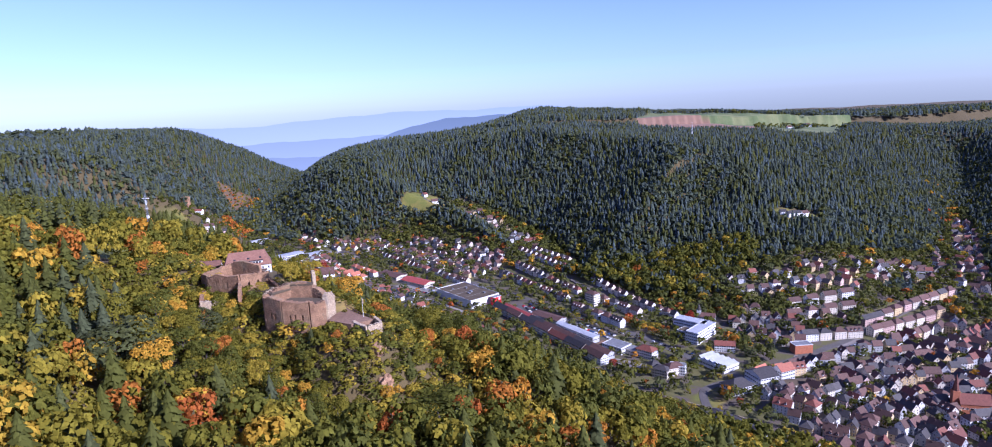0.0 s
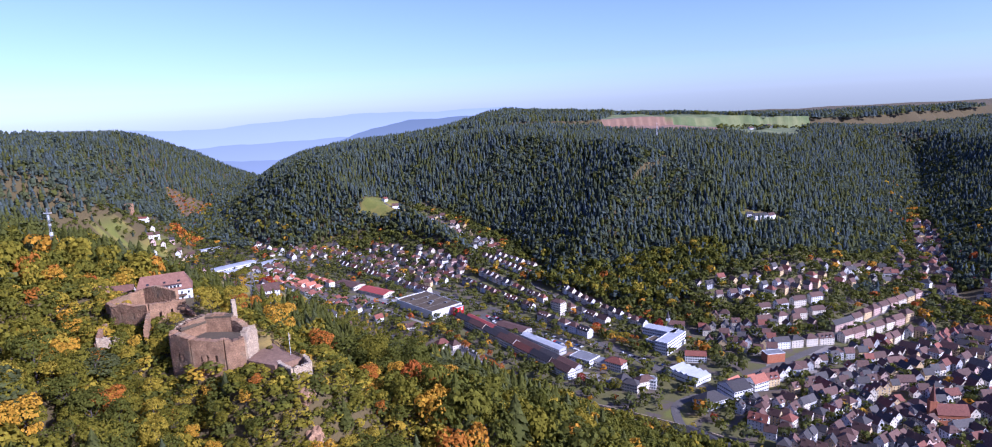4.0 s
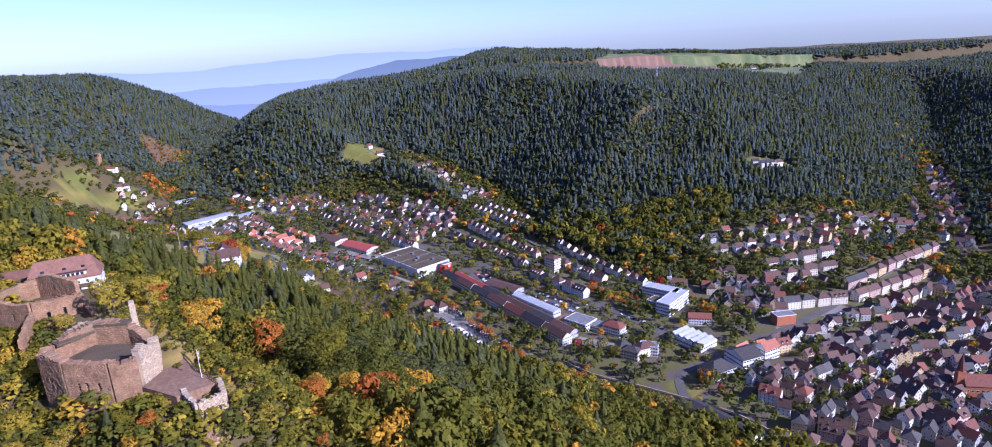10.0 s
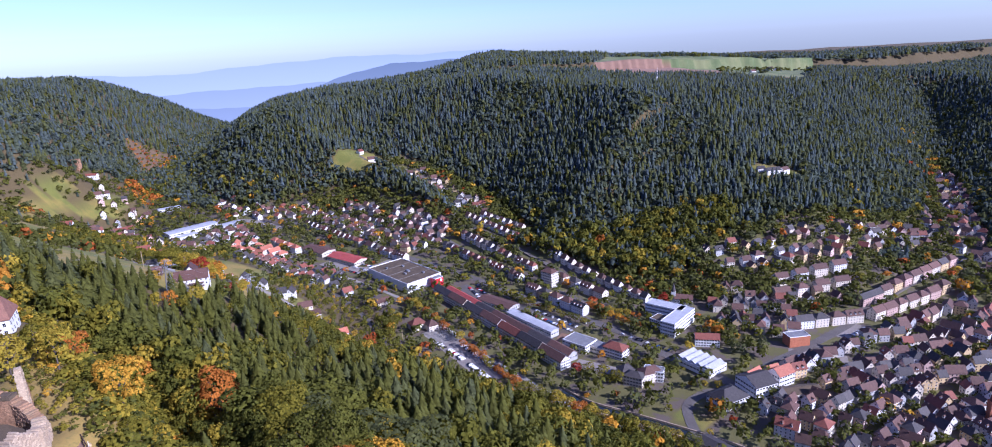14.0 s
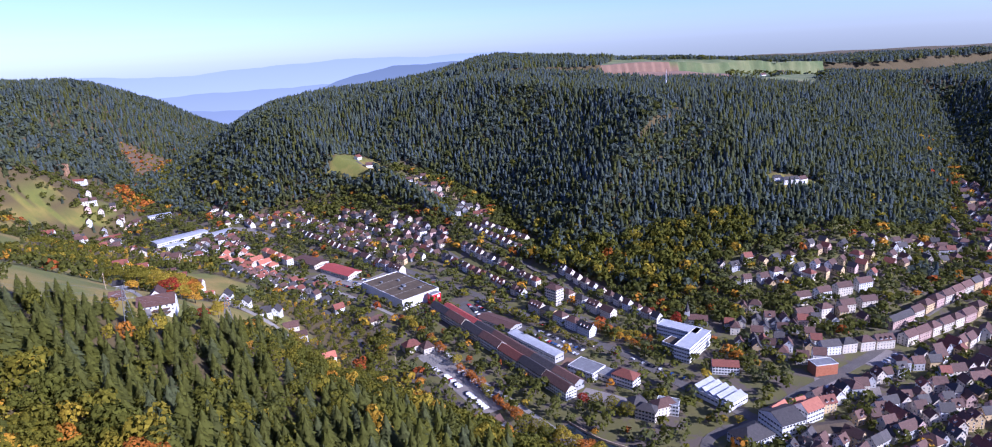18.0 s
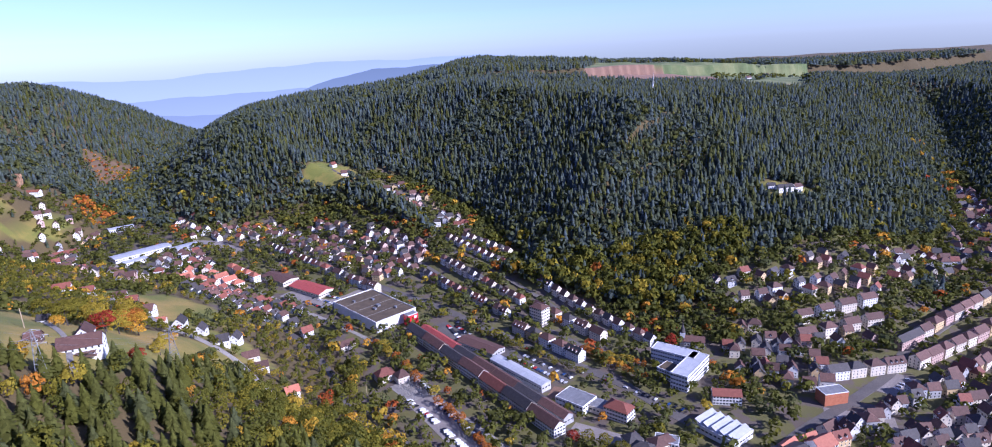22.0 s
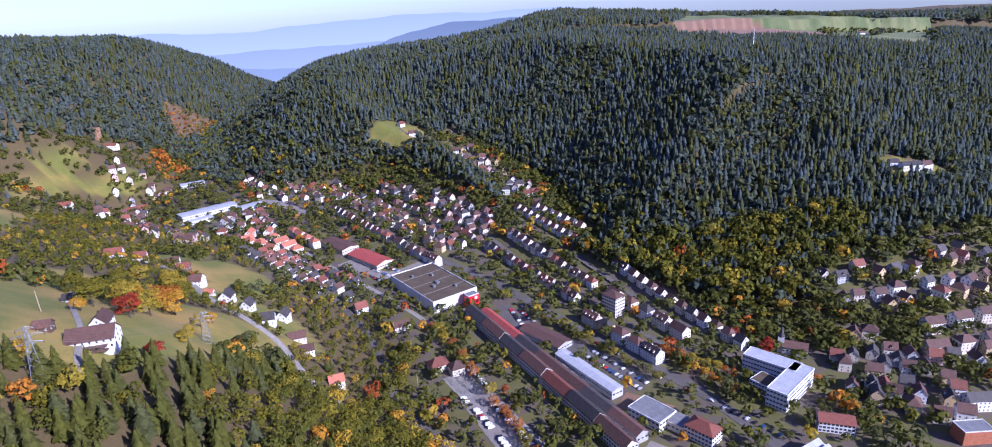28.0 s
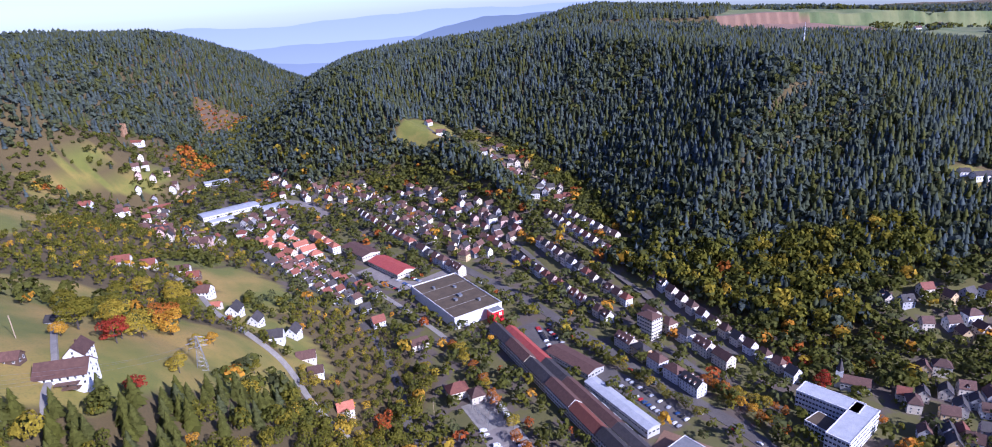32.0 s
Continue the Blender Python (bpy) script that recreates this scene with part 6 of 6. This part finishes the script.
# ---- the electric substation ----
TAKEN += [(-73, 756, 17), (-84, 768, 8), (-64, 744, 10)]
yard = new("substation")
yard.matrix_world = pose(-73, 756, gz(-73, 756), 0, 0, -52)
tagged(yard, "electric substation with steel gantries and pale transformers", "substation")
for i in range(5):
    for j in range(3):
        x, y = -12 + i * 6, -7 + j * 7
        child("gantry", bars("gantry", [((x, y, 0), (x, y, 6)), ((x + 4, y, 0), (x + 4, y, 6)), ((x, y, 6), (x + 4, y, 6)), ((x, y, 4.5), (x + 4, y, 4.5)), ((x + 1.3, y, 6), (x + 1.3, y, 7)), ((x + 2.7, y, 6), (x + 2.7, y, 7))], .13, STEEL), yard)
for i in range(6):
    child("transformer", boxes("transformer", [(-1.2, -1.6, 0, 1.2, 1.6, 2.4), (-.9, -1.3, 2.4, .9, 1.3, 2.8), (-1.5, -1.2, .4, -1.2, 1.2, 2.0), (-.2, -.2, 2.8, .2, .2, 3.8)], WHITE), yard, pose(-10 + i * 4.4, 11, 0))

# ---- cars and vans ----


def car_meshes(van):
    L, W, H = (5.4, 2.0, 2.3) if van else (4.4, 1.75, 1.45)
    prof = [(-L / 2, .35), (L / 2, .35), (L / 2, .95), (L / 2 - .2, 1.1), (L * .28, 1.2), (L * .2, H), (-L / 2 + .15, H), (-L / 2, 1.0)] if van else [(-L / 2, .35), (L / 2, .35), (L / 2, .7), (L * .27, .92), (L * .12, H), (-L * .3, H), (-L * .43, .98), (-L / 2, .9)]
    n = len(prof)
    v = [(x, -W / 2 + (.12 if z > 1.1 else 0), z) for x, z in prof] + [(x, W / 2 - (.12 if z > 1.1 else 0), z) for x, z in prof]
    body = solid("body", v, [tuple(range(n)), tuple(range(2 * n - 1, n - 1, -1))] + [(i, i + n, (i + 1) % n + n, (i + 1) % n) for i in range(n)], PAINTS[0])
    if van:
        glass = boxes("windows", [(L * .12, -W / 2 - .01, 1.25, L * .2, W / 2 + .01, H - .25)], GLASS)
    else:
        glass = boxes("windows", [(-L * .26, -W / 2 + .03, 1.0, L * .1, W / 2 - .03, H - .12)], GLASS)
    wheel = solid("wheel", [(.32 * math.cos(a * .628), y, .32 + .32 * math.sin(a * .628)) for y in (-.1, .1) for a in range(10)], [tuple(range(10)), tuple(range(19, 9, -1))] + [(i, i + 10, (i + 1) % 10 + 10, (i + 1) % 10) for i in range(10)], RUBBER)
    return body, glass, wheel, L, W


CAR, VAN = car_meshes(False), car_meshes(True)


def vehicle(x, y, turn, paint, van=False, group="parked cars"):
    body, glass, wheel, L, W = VAN if van else CAR
    names = ("white", "silver", "black", "red", "blue")
    root = new("van" if van else "car")
    root.matrix_world = pose(x, y, gz(x, y) + .28, 0, 0, turn)
    tagged(root, f"{names[paint]} {'delivery van' if van else 'car'} parked on the paved yard", "van" if van else "car", group)
    child("body", body, root, None, PAINTS[paint])
    child("windscreen" if van else "window_band", glass, root)
    for sx in (-1, 1):
        for sy in (-1, 1):
            child("wheel", wheel, root, pose(sx * L * .31, sy * (W / 2 - .08), 0))


def park(a, b, n, turn, van=0.0, chance=.85, group="parked cars"):
    for i in range(n):
        if rng.uniform() < chance:
            u = i / max(n - 1, 1)
            v = rng.uniform() < van
            vehicle(a[0] + u * (b[0] - a[0]), a[1] + u * (b[1] - a[1]), turn + rng.uniform(-3, 3), 0 if v else int(rng.choice([0, 1, 1, 2, 2, 3, 4])), v, group)


park((-60, 722), (-22, 668), 18, 30, .85, .95, "vans in the parking yard")
park((-48, 730), (-10, 676), 16, 30, .6, .8, "vans in the parking yard")
park((-72, 736), (-66, 728), 3, 30, .5)
for k in range(3):
    park((-230 + 9 * k, 968 + 11 * k), (-196 + 9 * k, 944 + 11 * k), 11, 55, 0, .8, "cars at the supermarket")
park((-50, 884), (-36, 852), 11, 40, 0, .9, "cars behind the factory")
park((-46, 890), (-26, 860), 10, 40, 0, .85, "cars behind the factory")
park((18, 806), (62, 756), 17, 42, 0, .85, "cars beside the white hall")
park((26, 812), (68, 764), 16, 42, 0, .75, "cars beside the white hall")
park((330, 722), (352, 738), 6, 120, 0, .8, "cars on the square")
park((262, 684), (292, 672), 7, 70, 0, .8, "cars on the square")
park((150, 706), (120, 735), 8, 45, 0, .7, "cars by the school")
for i in range(26):
    u = i / 25
    x, y = 130 - 420 * u, 725 + 412 * u
    if rng.uniform() < .6:
        vehicle(x + rng.uniform(-3, 3), y + rng.uniform(-3, 3), 135, int(rng.integers(0, 5)), group="cars on the through road")

# ---- trees of the valley ----


def clear_of(x, y, r):
    ok = np.ones(len(x), bool)
    for a, b, c in TAKEN:
        ok &= (x - a) ** 2 + (y - b) ** 2 > (c + r) ** 2
    for a, b, c in ROAD_POINTS[::2]:
        ok &= (x - a) ** 2 + (y - b) ** 2 > (c + r * .7) ** 2
    return ok


def tree_row(a, b, n, tints, tall=(8, 12)):
    for i in range(n):
        u = i / max(n - 1, 1)
        one_tree(a[0] + u * (b[0] - a[0]) + rng.uniform(-2, 2), a[1] + u * (b[1] - a[1]) + rng.uniform(-2, 2), rng.uniform(*tall), rng.uniform(.9, 1.2), rng.choice(tints), "garden")


tree_row((-24, 872), (76, 770), 17, [.3, .36, .42, .5], (7, 10))
tree_row((-118, 842), (-50, 742), 13, [.5, .62, .8, .86, .3], (9, 13))
tree_row((-46, 728), (4, 650), 12, [.62, .8, .9, .45], (8, 12))
tree_row((86, 806), (136, 776), 9, [.74, .86, .8, .62], (8, 12))
tree_row((100, 790), (130, 752), 6, [.74, .86, .66], (8, 12))
tree_row((150, 836), (210, 838), 5, [.86, 1.0, .62, .9], (9, 12))
tree_row((60, 672), (90, 650), 4, [.95, .45, .5, .7], (11, 15))
tree_row((205, 745), (218, 720), 4, [.7, .36, .62], (8, 11))
tree_row((10, 630), (128, 552), 15, [.28, .34, .42, .62, .8], (12, 18))
tree_row((150, 640), (175, 636), 3, [.5, .7], (6, 9))
for x, y, h, tn in ((170, 812, 11, 1.0), (-271, 700, 15, .84), (-262, 694, 14, .74), (-256, 664, 14, .55), (-268, 660, 15, .5), (-246, 636, 12, .95), (-252, 646, 12, .52), (-272, 640, 14, .40), (-280, 648, 13, .42), (-264, 622, 7, .72), (-242, 690, 8, .5),
                    (-244, 706, 7, .72), (-206, 600, 8, .93), (-216, 640, 9, .5), (-214, 700, 8, .42), (-190, 730, 7, .55), (-300, 690, 13, .42), (-312, 672, 12, .4), (-322, 720, 12, .44), (-196, 668, 10, .56), (-288, 742, 13, .45), (-302, 752, 14, .6), (-316, 766, 14, .62), (-282, 726, 14, .45), (-330, 752, 12, .5)):
    one_tree(x, y, h * 1.35, 1.15, tn, "field")


def valley_trees():
    rng2 = np.random.default_rng(55)
    out = []
    for box, step, chance in (((-760, 540, 330, 1420), 7.8, .50), ((330, 380, 950, 1420), 9, .48)):
        x, y = scatter(*box, step, rng2)
        town, meadow, plough = land_use(x, y)
        d, _, s = along(MAIN, x, y)
        hedge = meadow & (patches(x, y, .034, 2) > .57) & (y > 615) & (rng2.uniform(size=len(x)) < .8) & ~inside(PLATEAU, x, y) & ~inside(HILL_MEADOW, x, y)
        slope = town & (d > 100) & (rng2.uniform(size=len(x)) < .85)
        keep = (town & (rng2.uniform(size=len(x)) < chance) & ~inside([(240, 640), (360, 730), (310, 770), (230, 700)], x, y)) | hedge | slope
        x, y, slope = x[keep], y[keep], slope[keep]
        ok = np.where(slope, clear_of(x, y, 6.5), clear_of(x, y, 1.6))
        x, y, slope = x[ok], y[ok], slope[ok]
        n = len(x)
        tint = np.clip(rng2.choice([.17, .22, .30, .40, .62, .78, .9], n, p=[.46, .32, .12, .03, .02, .03, .02]) + rng2.normal(0, .03, n), .14, 1)
        out.append(np.stack([x, y, np.where(slope, rng2.uniform(8, 16, n), rng2.uniform(5, 14, n)), rng2.uniform(.85, 1.3, n), tint, rng2.integers(0, 3, n)], 1))
    rows = np.concatenate(out)
    plant("garden_trees", [broadleaf(np.random.default_rng(s), 40, 6, .135) for s in (14, 15, 16)], rows, "garden trees and hedges in green and autumn colours along the valley", "trees")


valley_trees()


def plateau_trees():
    """Tree lines that divide the plateau's fields."""
    rng2 = np.random.default_rng(66)
    rows = []
    for a, b, n in (((640, 2000), (740, 2390), 16), ((900, 2060), (1080, 2420), 60), ((420, 2720), (1300, 2640), 170), ((1300, 2640), (2300, 2900), 120), ((800, 2180), (850, 2250), 22), ((1080, 2420), (1261, 2780), 60), ((900, 2400), (980, 2440), 14), ((760, 2350), (880, 2420), 16)):
        u = rng2.uniform(0, 1, n)
        rows.append(np.stack([a[0] + u * (b[0] - a[0]) + rng2.normal(0, 9, n), a[1] + u * (b[1] - a[1]) + rng2.normal(0, 14, n), rng2.uniform(10, 20, n), np.full(n, 1.3), rng2.uniform(0, .3, n), rng2.integers(0, 6, n)], 1))
    plant("tree_line", SPRUCE_SMALL + LEAFY_SMALL, np.concatenate(rows), "dark tree lines along the plateau fields", "trees")


plateau_trees()
